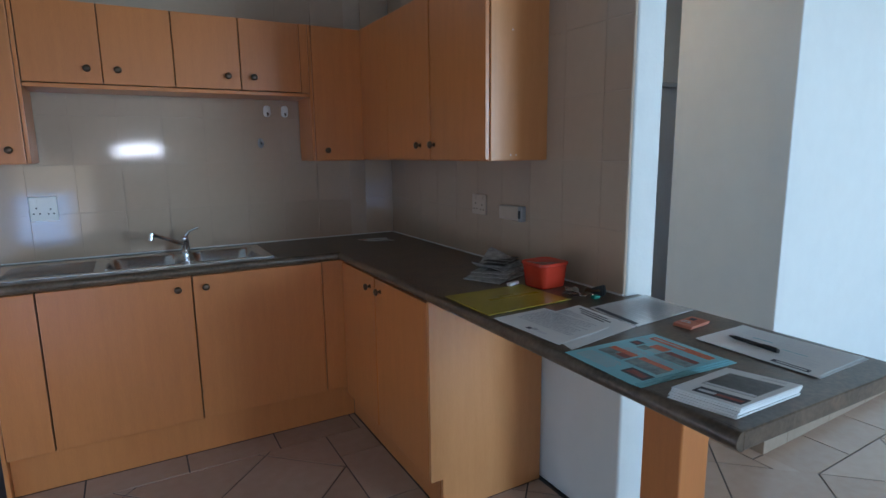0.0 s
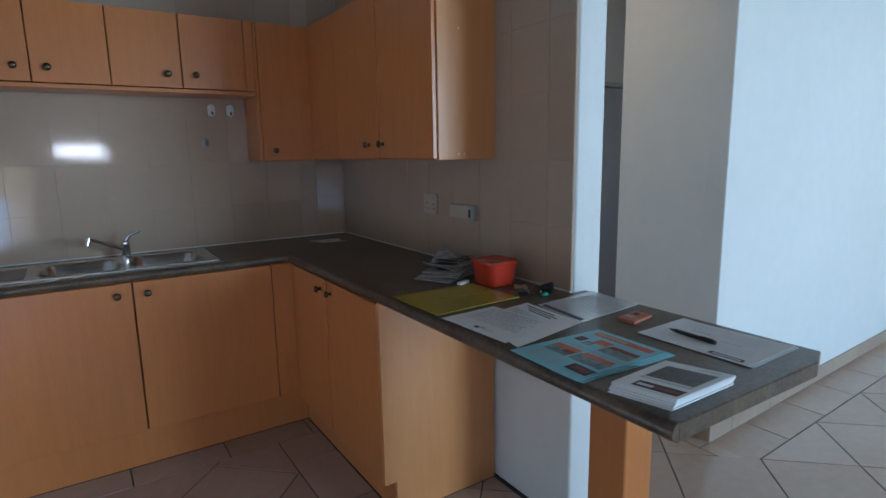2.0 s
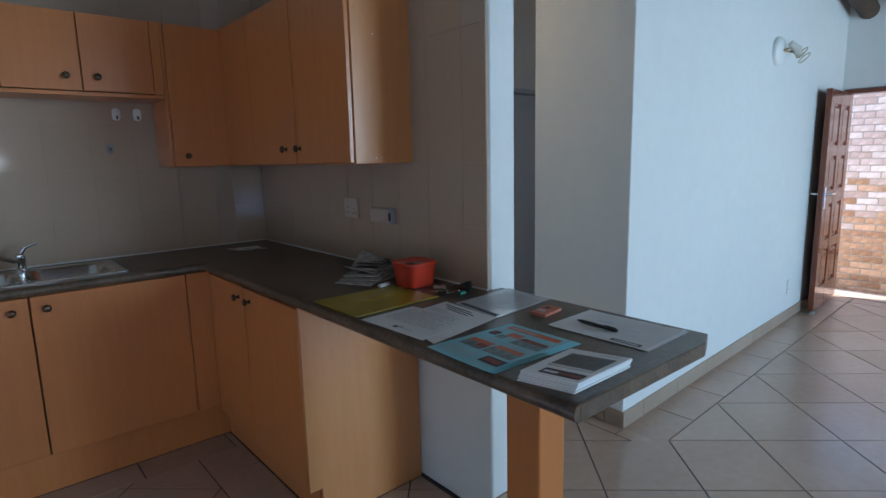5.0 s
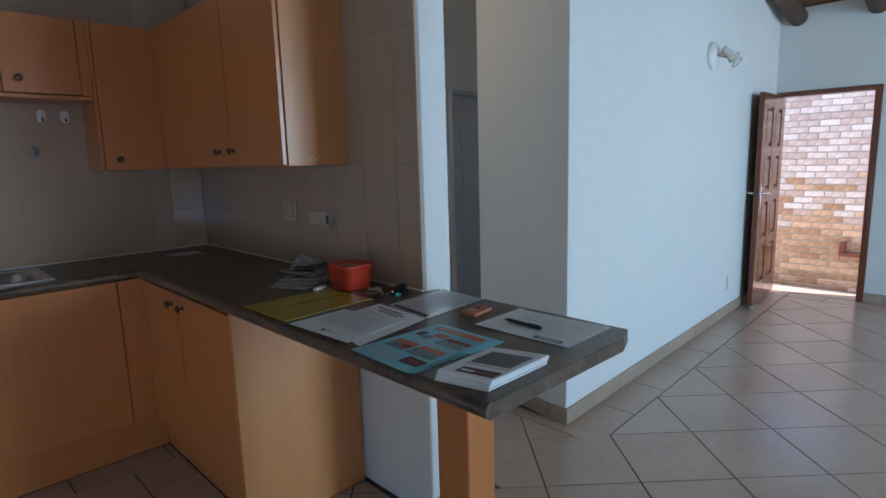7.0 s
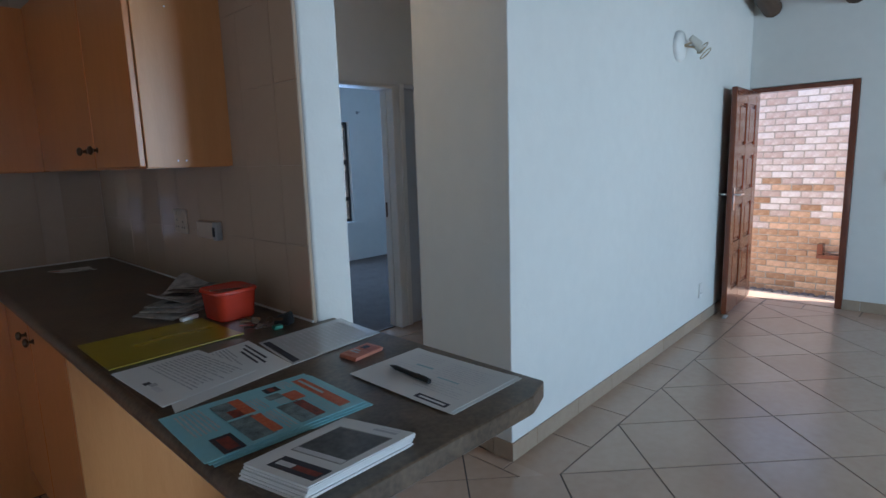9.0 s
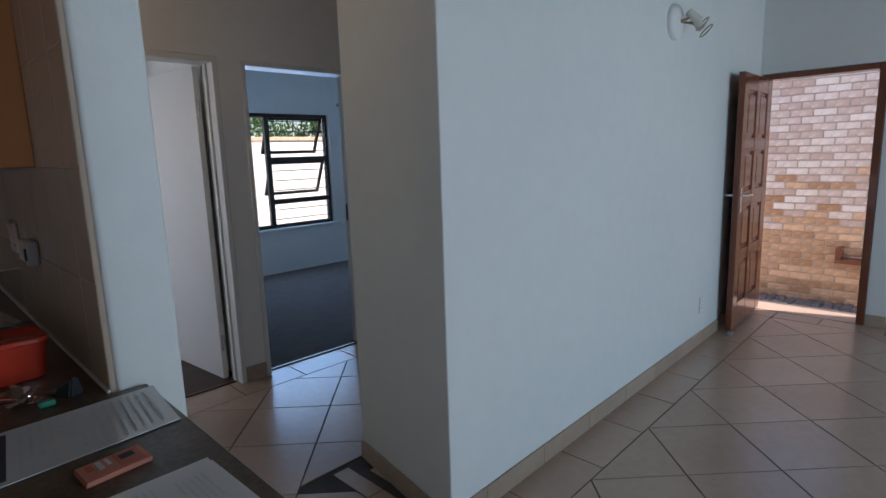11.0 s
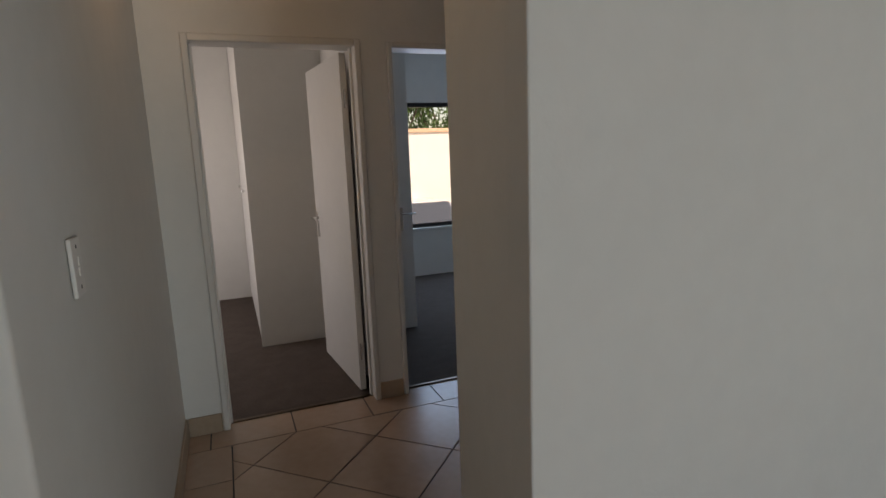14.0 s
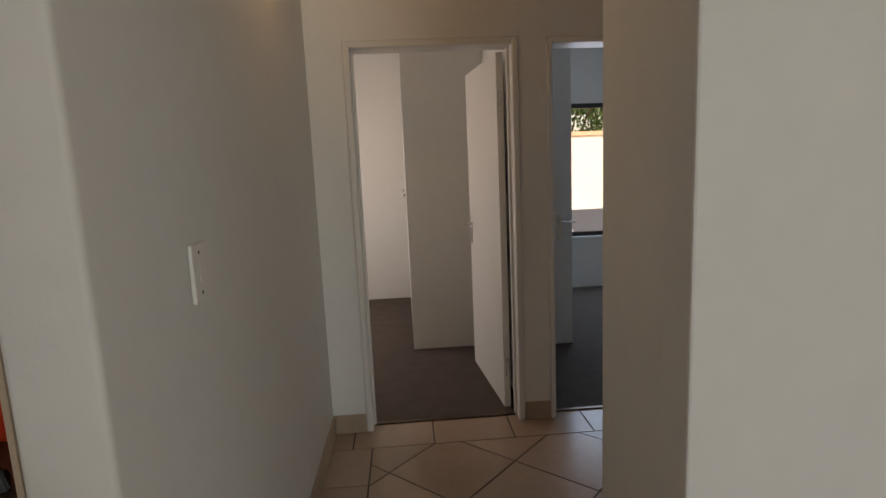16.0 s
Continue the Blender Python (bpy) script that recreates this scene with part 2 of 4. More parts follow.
def wall_boxes(axis, at, depth, a0, a1, z0, z1, openings=()):
    """A wall of that thickness whose face lies at 'at' along axis, from a0 to a1; openings are (b0, b1, low, high)."""
    bm = bmesh.new()
    lo, hi = min(at, at + depth), max(at, at + depth)

    def put(b0, b1, c0, c1):
        if b1 - b0 > 1e-4 and c1 - c0 > 1e-4:
            if axis == "x":
                add_box(bm, lo, hi, b0, b1, c0, c1)
            else:
                add_box(bm, b0, b1, lo, hi, c0, c1)
    cut = a0
    for b0, b1, low, high in sorted(openings):
        put(cut, b0, z0, z1)
        put(b0, b1, z0, low)
        put(b0, b1, high, z1)
        cut = b1
    put(cut, a1, z0, z1)
    return bm


# ---- the large structure ----
TOP = 4.6
TILE_X, TILE_Y, END_Y, HALL_END = 1.718, 3.72, 1.788, 1.862
HALL_X, DOOR_Y, FRONT_X, FAR_Y = 1.87, 3.785, 6.56, 6.70
floor = structure("floor", box(-1.3, 6.9, -3.6, 3.86, -0.12, -0.004), FLOOR_GROUT, "beige ceramic tile floor laid diagonally with dark grout", "floor")
carpet = structure("floor_carpet", box(0.6, 7.2, 3.86, 6.9, -0.12, 0.004), CARPET, "dark brown carpet in the bedrooms", "carpet")
structure("wall_kitchen", wall_boxes("y", TILE_Y + 0.012, 0.16, -1.3, 1.86, 0, TOP), PLASTER, "white plastered wall behind the sink", "wall")
part_wall = structure("wall_partition", prism([(TILE_X + 0.010, END_Y), (HALL_END, END_Y), (HALL_X, TILE_Y + 0.15), (TILE_X + 0.010, TILE_Y + 0.15)], 0, TOP, 0.012, 3), PLASTER, "white plastered partition wall between kitchen and hall", "wall", True)
structure("wall_hall_left", box(HALL_X - 0.112, HALL_X - 0.002, 3.60, DOOR_Y, 0, TOP), PLASTER, "white plastered hall wall", "wall")
structure("wall_west", wall_boxes("x", -1.3, -0.2, -3.6, 3.9, 0, TOP + 0.4, [(1.80, 3.00, 0.08, 0.82)]), PLASTER, "white plastered wall with a window", "wall")
structure("wall_south", wall_boxes("y", -3.4, -0.2, -1.3, 6.9, 0, TOP + 0.4, [(-1.75 + 0.45, -0.25, 0.15, 1.35), (0.09, 0.75, 1.42, 1.62), (3.3, 5.0, 0.55, 2.55)]), PLASTER,
          "white plastered wall with window openings", "wall")
structure("wall_front", wall_boxes("x", FRONT_X, 0.2, -3.4, 2.6, 0, 2.68, [(1.135, 1.945, -0.05, 1.935)]), PLASTER, "white plastered front wall round the entrance door", "wall")
structure("wall_hall_end", wall_boxes("y", DOOR_Y, 0.13, HALL_X - 0.115, 7.2, 0, TOP, [(2.044, 2.895, -0.01, 1.985), (3.034, 3.868, -0.01, 1.975), (3.905, 4.62, -0.01, 1.992)]), PLASTER,
          "white plastered wall with three doorways", "wall")
# the long wall of the living room runs a little askew
structure("wall_living", prism([(2.755, 1.845), (6.56, 1.957), (6.56, 2.52), (2.856, 2.52), (2.757, 1.946)], 0, TOP, 0.006, 2), PLASTER,
          "long white plastered wall of the living room", "wall")
structure("wall_hall_east", wall_boxes("x", 4.7, 0.15, 2.51, 3.785, 0, TOP), PLASTER, "white plastered wall", "wall")
structure("wall_bedrooms", wall_boxes("x", 2.905, 0.11, 3.915, FAR_Y, 0, 2.6), PLASTER, "white plastered wall between the bedrooms", "wall")
structure("wall_bedroom_west", wall_boxes("x", 0.6, -0.15, 3.9, 6.9, 0, 2.6, [(4.8, 6.0, 0.7, 1.9)]), PLASTER, "white plastered bedroom wall", "wall")
structure("wall_bedroom_east", wall_boxes("x", 7.2, 0.15, 3.9, 6.9, 0, 2.6), PLASTER, "white plastered bedroom wall", "wall")
structure("wall_bedroom_far", wall_boxes("y", FAR_Y, 0.18, 0.6, 7.2, 0, 2.6, [(3.75, 5.60, 0.555, 1.93)]), PLASTER, "white plastered bedroom wall with a wide window", "wall")
structure("ceiling_bedrooms", box(0.5, 7.3, 3.915, 6.9, 2.5, 2.6), CEILING, "white flat ceiling", "ceiling")
slope = math.tan(radians(12))
bm = bmesh.new()
for v in add_box(bm, -1.5, 6.78, -3.6, 3.9, 0, 0.12):
    v.co.z += 2.70 + (6.56 - v.co.x) * slope
structure("ceiling_main", bm, PINE, "unseen sloping ceiling above log rafters, brown pine assumed to cut bounce light", "ceiling")

# outdoors
structure("ground", box(-40, 60, -40, 80, -1.60, -1.25), EARTH, "pale sandy ground round the house", "ground")
structure("house_plinth", box(-1.6, 6.9, -4.4, 7.2, -1.249, -0.121), MORTAR, "raised masonry plinth under the house", "plinth")
# unseen slab, added to keep a sun patch off the kitchen floor
structure("sun_block_slab", box(-1.9, 1.3, -5.6, -3.61, 2.66, 2.78), CEILING, "unseen flat slab added to keep sun out of the kitchen window", "roof")
structure("alley", box(6.9, 9.4, -3.0, 6.0, -1.2, -0.53), MORTAR, "mortar bed beside the brick wall", "ground")


# ---- kitchen: cabinets ----
def knob(parent, place, way):
    """A mushroom knob whose stem starts at place and points along way."""
    m = Matrix.Translation(place) @ Vector(way).to_track_quat("Z", "Y").to_matrix().to_4x4()
    profile = [(0.010, 0.0), (0.010, 0.002), (0.0055, 0.004), (0.005, 0.013), (0.012, 0.016), (0.0158, 0.020), (0.0158, 0.024), (0.012, 0.029), (0.006, 0.031)]
    return part("knob", lathe(profile, m), KNOB, parent, "dark bronze mushroom knob", smooth=True)


def door_y(parent, x0, x1, y, z0, z1, knob_x=None, knob_z=None):
    """A flat laminate door that faces -y."""
    d = part("door", box(x0 + 0.0014, x1 - 0.0014, y, y + 0.018, z0 + 0.002, z1 - 0.002, 0.0025), BEECH, parent)
    if knob_x is not None:
        knob(d, (knob_x, y, knob_z), (0, -1, 0))
    return d


def door_x(parent, y0, y1, x, z0, z1, knob_y=None, knob_z=None):
    """A flat laminate door that faces -x."""
    d = part("door", box(x, x + 0.018, y0 + 0.0028, y1 - 0.0028, z0 + 0.002, z1 - 0.002, 0.0025), BEECH, parent)
    if knob_y is not None:
        knob(d, (x, knob_y, knob_z), (-1, 0, 0))
    return d


BASE_TOP, BASE_LOW = 0.886, 0.185
unit = thing("sink_base_cabinet", "beech laminate base cabinet with two doors under the sink", "cabinet", "kitchen cabinets")
part("body", box(-0.115, 1.176, 3.20, 3.70, BASE_LOW, BASE_TOP - 0.19), GAP_SHADE, unit)
part("top_rail", box(-0.115, 1.176, 3.20, 3.225, BASE_TOP - 0.19, BASE_TOP), GAP_SHADE, unit)
door_y(unit, -0.113, 0.468, 3.18, BASE_LOW, BASE_TOP - 0.004, 0.408, 0.828)
door_y(unit, 0.472, 1.075, 3.18, BASE_LOW, BASE_TOP - 0.004, 0.525, 0.828)
# strip laid where the partition's shadow edge falls on the door end
part("filler_panel", box(1.077, 1.196, 3.182, 3.20, BASE_LOW, BASE_TOP - 0.004, 0.002), BEECH, unit)
part("plinth", box(-0.285, 1.236, 3.232, 3.250, 0.0, BASE_LOW - 0.002, 0.002), BEECH, unit)

unit = thing("narrow_base_cabinet", "narrow beech laminate base cabinet at the end of the run", "cabinet", "kitchen cabinets")
part("body", box(-0.285, -0.117, 3.20, 3.70, BASE_LOW, BASE_TOP), GAP_SHADE, unit)
door_y(unit, -0.285, -0.117, 3.18, BASE_LOW, BASE_TOP - 0.004)
part("side_panel", box(-0.303, -0.287, 3.19, 3.71, 0.0, BASE_TOP, 0.002), BEECH, unit)

unit = thing("peninsula_base_cabinet", "beech laminate base cabinet with two doors and a notched end panel", "cabinet", "kitchen cabinets")
part("body", box(1.20, 1.718, 2.255, 3.19, 0.16, BASE_TOP), GAP_SHADE, unit)
door_x(unit, 2.742, 3.176, 1.18, 0.155, BASE_TOP - 0.012, 2.795, 0.822)
door_x(unit, 2.238, 2.738, 1.18, 0.155, BASE_TOP - 0.012, 2.675, 0.822)
part("plinth", box(1.236, 1.252, 2.252, 3.231, 0.0, 0.153, 0.002), BEECH, unit)
bm = prism([(1.18, 0.15), (1.232, 0.15), (1.232, 0.0), (1.72, 0.0), (1.72, BASE_TOP), (1.18, BASE_TOP)], 0, 0.017, 0.0015)
bm.transform(Matrix(((1, 0, 0, 0), (0, 0, 1, 2.220), (0, 1, 0, 0), (0, 0, 0, 1))))
part("end_panel", bm, BEECH_EDGE, unit, "pale beech end panel with a toe notch")

UP_TOP = 2.088
unit = thing("wall_cabinet_row", "row of four beech laminate wall cabinet doors above the sink", "wall cabinet", "kitchen cabinets")
part("body", box(-0.095, 1.142, 3.478, 3.704, 1.745, UP_TOP), GAP_SHADE, unit)
part("bottom_board", box(-0.095, 1.142, 3.466, 3.706, 1.722, 1.740, 0.002), BEECH, unit)
for x0, x1, kx in ((-0.094, 0.204, 0.148), (0.206, 0.498, 0.266), (0.500, 0.797, 0.735), (0.799, 1.098, 0.858)):
    door_y(unit, x0, x1, 3.46, 1.742, UP_TOP, kx, 1.806)
# this strip's edge also follows that cast shadow, not a known seam
part("filler_panel", box(1.099, 1.142, 3.462, 3.478, 1.742, UP_TOP, 0.002), BEECH, unit)

unit = thing("tall_wall_cabinet", "tall beech laminate wall cabinet in the corner", "wall cabinet", "kitchen cabinets")
part("body", box(1.160, 1.452, 3.478, 3.704, 1.392, UP_TOP), GAP_SHADE, unit)
part("side_panel", box(1.144, 1.159, 3.464, 3.706, 1.388, UP_TOP, 0.002), BEECH, unit)
part("bottom_board", box(1.160, 1.452, 3.47, 3.706, 1.386, 1.391), BEECH, unit)
door_y(unit, 1.160, 1.440, 3.46, 1.388, UP_TOP, 1.222, 1.442)

unit = thing("end_wall_cabinet", "tall beech laminate wall cabinet at the end of the row", "wall cabinet", "kitchen cabinets")
part("body", box(-0.44, -0.113, 3.478, 3.704, 1.40, UP_TOP), GAP_SHADE, unit)
part("side_panel", box(-0.112, -0.097, 3.464, 3.706, 1.397, UP_TOP, 0.002), BEECH, unit)
part("bottom_board", box(-0.44, -0.112, 3.47, 3.706, 1.394, 1.399), BEECH, unit)
door_y(unit, -0.44, -0.113, 3.46, 1.397, UP_TOP, -0.168, 1.455)

unit = thing("peninsula_wall_cabinet", "beech laminate wall cabinet with two doors and a pale end panel", "wall cabinet", "kitchen cabinets")
part("body", box(1.448, 1.715, 2.228, 3.476, 1.396, UP_TOP), GAP_SHADE, unit)
part("filler_panel", box(1.432, 1.448, 3.112, 3.456, 1.392, UP_TOP, 0.002), BEECH, unit)
door_x(unit, 2.655, 3.110, 1.43, 1.392, UP_TOP, 2.750, 1.456)
door_x(unit, 2.216, 2.651, 1.43, 1.392, UP_TOP, 2.618, 1.456)
end = part("end_panel", box(1.449, 1.716, 2.210, 2.226, 1.390, UP_TOP, 0.002), BEECH_EDGE, unit, "pale beech end panel with drilled holes")
for x, z in ((1.54, 1.41), (1.565, 1.41), (1.545, 1.865)):
    part("screw_cap", lathe([(0.0028, 0), (0.0028, 0.001), (0.0015, 0.0014)], Matrix.Translation((x, 2.210, z)) @ Matrix.Rotation(radians(90), 4, "X"), 8), WHITE_PLASTIC, end)
part("bottom_board", box(1.449, 1.716, 2.228, 3.45, 1.388, 1.395), BEECH, unit)

# ---- worktop, leg, sink, tap ----
WT = 0.925
top = thing("worktop", "grey-brown mottled laminate worktop with a rounded front edge", "worktop")
part("peninsula_slab", prism([(1.178, 1.012), (1.700, 1.002), (1.778, 1.030), (1.784, END_Y - 0.003), (TILE_X - 0.003, END_Y - 0.003), (TILE_X - 0.003, 3.716), (0.86, 3.716), (0.86, 3.18), (1.178, 3.18)], WT - 0.038, WT, 0.0025, 1),
     WORKTOP, top)
bm = bmesh.new()
for x0, x1, y0, y1 in ((-0.305, 0.8595, 3.18, 3.262), (-0.305, 0.8595, 3.588, 3.716), (-0.305, 0.115, 3.262, 3.588), (0.823, 0.8595, 3.262, 3.588)):
    add_box(bm, x0, x1, y0, y1, WT - 0.038, WT)
part("sink_slab", bm, WORKTOP, top)
part("front_edge", rod((-0.305, 3.18, WT - 0.0192), (1.178, 3.18, WT - 0.0192), 0.019, sides=20), WORKTOP, top, smooth=True)
part("front_edge", rod((1.178, 3.18, WT - 0.0192), (1.178, 1.013, WT - 0.0192), 0.019, sides=20), WORKTOP, top, smooth=True)
part("back_bead", box(-0.30, 1.706, 3.712, 3.7185, WT, WT + 0.006, 0.002), WHITE_PLASTIC, top, "white sealant bead")
part("back_bead", box(TILE_X - 0.0085, TILE_X - 0.0015, END_Y, 3.711, WT, WT + 0.006, 0.002), WHITE_PLASTIC, top, "white sealant bead")

leg = thing("support_post", "square beech laminate leg under the worktop end", "table leg")
part("post", box(1.440, 1.555, 1.325, 1.450, 0.0, WT - 0.038, 0.006, 3), BEECH, leg)


def rounded_rect(x0, x1, y0, y1, r, k=5):
    pts = []
    for cx, cy, a in ((x1 - r, y0 + r, -90), (x1 - r, y1 - r, 0), (x0 + r, y1 - r, 90), (x0 + r, y0 + r, 180)):
        for i in range(k + 1):
            t = radians(a + 90 * i / k)
            pts.append((cx + r * math.cos(t), cy + r * math.sin(t)))
    return pts


def loft(rings, cap_last=True):
    bm = bmesh.new()
    vs = [[bm.verts.new(p) for p in ring] for ring in rings]
    k = len(vs[0])
    for a, b in zip(vs, vs[1:]):
        for i in range(k):
            bm.faces.new((a[i], a[(i + 1) % k], b[(i + 1) % k], b[i]))
    if cap_last:
        bm.faces.new(vs[-1])
    return bm


sink = thing("kitchen_sink", "stainless steel double bowl sink with a ribbed drainer", "sink")
bm = bmesh.new()
RIM = WT + 0.005
for x0, x1, y0, y1 in ((-0.30, 0.85, 3.228, 3.272), (-0.30, 0.85, 3.578, 3.635), (-0.30, 0.132, 3.272, 3.578), (0.806, 0.85, 3.272, 3.578), (0.455, 0.483, 3.272, 3.578)):
    add_box(bm, x0, x1, y0, y1, WT + 0.0005, RIM)
part("rim", bm, STEEL, sink)
for x0, x1 in ((0.128, 0.459), (0.479, 0.810)):
    rings = [[(x, y, RIM + 0.0006 - d) for x, y in rounded_rect(x0 + i, x1 - i, 3.268 + i, 3.582 - i, 0.07)] for i, d in ((-0.004, 0.0), (0.006, 0.001), (0.014, 0.012), (0.022, 0.09), (0.035, 0.140), (0.07, 0.155))]
    bowl = part("bowl", loft(rings), STEEL, sink, smooth=True)
    cx = (x0 + x1) / 2
    part("drain", lathe([(0.036, 0.0), (0.036, 0.003), (0.028, 0.0035), (0.02, 0.001)], Matrix.Translation((cx, 3.43, RIM - 0.1545))), CHROME, bowl, smooth=True)
for i in range(9):
    part("drainer_rib", rod((-0.24, 3.30 + i * 0.031, RIM), (0.09, 3.30 + i * 0.031, RIM), 0.0045, sides=8), STEEL, sink, smooth=True)

tap = thing("mixer_tap", "chrome single lever mixer tap behind the sink", "tap")
part("base", lathe([(0.026, 0), (0.026, 0.004), (0.021, 0.008), (0.0205, 0.052), (0.022, 0.056), (0.021, 0.075), (0.012, 0.083)], Matrix.Translation((0.486, 3.604, RIM))), CHROME, tap, smooth=True)
bm = rod((0.482, 3.600, RIM + 0.040), (0.330, 3.505, RIM + 0.118), 0.0115, 0.0095, 14)
rod((0.336, 3.509, RIM + 0.120), (0.326, 3.503, RIM + 0.085), 0.011, 0.0125, 14, bm)
part("spout", bm, CHROME, tap, smooth=True)
bm = rod((0.488, 3.604, RIM + 0.078), (0.508, 3.598, RIM + 0.108), 0.010, 0.007, 12)
rod((0.506, 3.599, RIM + 0.106), (0.554, 3.585, RIM + 0.126), 0.007, 0.0055, 12, bm)
part("lever", bm, CHROME, tap, smooth=True)


# ---- kitchen: small fittings on the walls ----
def socket_plate(name, label, m, w, h, holes, switch, plastic=None):
    """A wall plate in the x, z plane of m, facing -y."""
    plastic = plastic or WHITE_PLASTIC
    ob = thing(name, label, "socket")
    ob.matrix_world = m
    plate = part("plate", box(-w / 2, w / 2, -0.009, 0, -h / 2, h / 2, 0.003), plastic, ob, smooth=False)
    for x, z in holes:
        part("pin_hole", lathe([(0.0042, 0), (0.0042, 0.0006)], Matrix.Translation((x, -0.009, z)) @ Matrix.Rotation(radians(90), 4, "X"), 8), BLACK, plate)
    for x, z in switch:
        part("rocker", box(x - 0.006, x + 0.006, -0.012, -0.009, z - 0.009, z + 0.009, 0.001), plastic, plate)
    return ob


TWO = [(-0.028, 0.004), (-0.040, -0.022), (-0.016, -0.022), (0.028, -0.002), (0.018, -0.024), (0.040, -0.024)]
socket_plate("double_socket", "white double wall socket on the tiles above the sink", pose(-0.106, 3.717, 1.180), 0.112, 0.115, TWO, [(-0.028, 0.034), (0.028, 0.030)])
FACE_WEST = pose(0, 0, 0, 0, 0, -90)
socket_plate("double_socket", "double wall socket on the tiles above the worktop, toned beige for shade", pose(TILE_X - 0.0035, 2.688, 1.178, 0, 0, -90), 0.115, 0.095, TWO, [(-0.028, 0.032), (0.028, 0.032)], SHADED_PLASTIC)
iso = thing("isolator_switch", "isolator switch box with a grey end on the tiles, toned beige for shade", "switch")
iso.matrix_world = pose(TILE_X - 0.0035, 2.418, 1.160, 0, 0, -90)
part("case", box(-0.085, 0.085, -0.022, 0, -0.030, 0.030, 0.004), SHADED_PLASTIC, iso)
part("end_cap", box(0.058, 0.087, -0.026, -0.002, -0.032, 0.034, 0.004), GREY_PLASTIC, iso)
part("rocker", box(0.066, 0.079, -0.031, -0.026, -0.018, 0.016, 0.002), BLACK, iso)
for x in (0.968, 1.065):
    hook = thing("wall_hook", "white adhesive wall hook with a dark metal peg", "hook", "wall hooks")
    hook.location = (x, 3.7165, 1.660)
    bm = loft([[(p[0], d, p[1]) for p in rounded_rect(-0.019 + i, 0.019 - i, -0.030 + i, 0.032 - i, 0.017 - i)] for i, d in ((0, 0.0), (0, -0.006), (0.004, -0.009))])
    plate = part("plate", bm, WHITE_PLASTIC, hook, smooth=True)
    bm = rod((0, -0.008, -0.008), (0, -0.022, -0.022), 0.004, sides=8)
    rod((0, -0.022, -0.022), (0, -0.028, -0.010), 0.004, sides=8, bm=bm)
    part("peg", bm, KNOB, plate, smooth=True)
cup = thing("suction_hook", "small grey oval suction hook on the tiles", "hook")
cup.location = (0.924, 3.7165, 1.487)
part("cup", lathe([(0.021, 0), (0.020, 0.004), (0.012, 0.009), (0.006, 0.012)], Matrix.Rotation(radians(90), 4, "X") @ Matrix.Diagonal((0.85, 1.3, 1, 1))), GREY_PLASTIC, cup, smooth=True)
part("peg", rod((0, -0.010, 0.004), (0, -0.022, -0.006), 0.004, sides=8), BLACK, cup)


# ---- things on the worktop ----
def at(quad, u, v):
    a, b, c, d = [Vector((*p, 0)) for p in quad]
    return (a * (1 - u) + b * u) * (1 - v) + (d * (1 - u) + c * u) * v


def patch(quad, u0, u1, v0, v1):
    return [tuple(at(quad, u, v)[:2]) for u, v in ((u0, v0), (u1, v0), (u1, v1), (u0, v1))]


def sheet(name, label, category, quad, z, thick, mat, prints=(), group="", curl=0.0):
    """A flat sheet with printed bars: (u0, u1, v0, v1, material)."""
    ob = thing(name, label, category, group)
    bm = bmesh.new()
    k = 8
    for dz in (0, thick):
        for i in range(k + 1):
            for j in range(k + 1):
                p = at(quad, i / k, j / k)
                lift = curl * (max(0, abs(i / k - 0.5) * 2 - 0.55) ** 2 * 3) * (0.5 + 0.5 * j / k)
                bm.verts.new((p.x, p.y, z + dz + lift))
    bm.verts.ensure_lookup_table()
    n = (k + 1) ** 2
    for i in range(k):
        for j in range(k):
            a, b, c, d = i * (k + 1) + j, (i + 1) * (k + 1) + j, (i + 1) * (k + 1) + j + 1, i * (k + 1) + j + 1
            bm.faces.new([bm.verts[q + n] for q in (a, b, c, d)])
            bm.faces.new([bm.verts[q] for q in (d, c, b, a)])
    rim = [e for e in bm.edges if e.is_boundary]
    bmesh.ops.bridge_loops(bm, edges=rim)
    body = part("sheet", bm, mat, ob)
    for i, (u0, u1, v0, v1, ink) in enumerate(prints):
        low = z + thick + 0.0001 + curl * 0.12 + 0.00002 * min(i, 30)
        part("print", prism(patch(quad, u0, u1, v0, v1), low, low + 0.00012), ink, body)
    return ob


Z0 = WT + 0.0005
FAINT = material("faint_pencil_print", (0.70, 0.70, 0.72), 0.7, vary=0.1, scale=40)
TITLE = material("mottled_title_print", (0.55, 0.06, 0.02), 0.45, scale=120, colour2=(0.72, 0.22, 0.10))
STREET = material("street_photo_print", (0.03, 0.05, 0.06), 0.45, scale=45, colour2=(0.34, 0.46, 0.48))
RED_DARK = material("red_on_dark_print", (0.05, 0.008, 0.008), 0.45, scale=70, colour2=(0.42, 0.06, 0.03))
COVER = material("grey_cover_photo", (0.035, 0.037, 0.04), 0.4, scale=9, colour2=(0.17, 0.17, 0.175))


def word_rows(u0, u1, v0, v1, rows, ink, seed, fill=0.45, along="u"):
    """Rows of word-long bars with ragged ends, along u or along v."""
    rnd = random.Random(seed)
    out = []
    a0, a1, b0, b1 = (u0, u1, v0, v1) if along == "u" else (v0, v1, u0, u1)
    step = (b1 - b0) / rows
    for i in range(rows):
        end = a0 + (a1 - a0) * (rnd.uniform(0.55, 0.8) if rnd.random() < 0.2 else rnd.uniform(0.9, 1.0))
        x = a0
        while x < end:
            w = (a1 - a0) * rnd.uniform(0.05, 0.16)
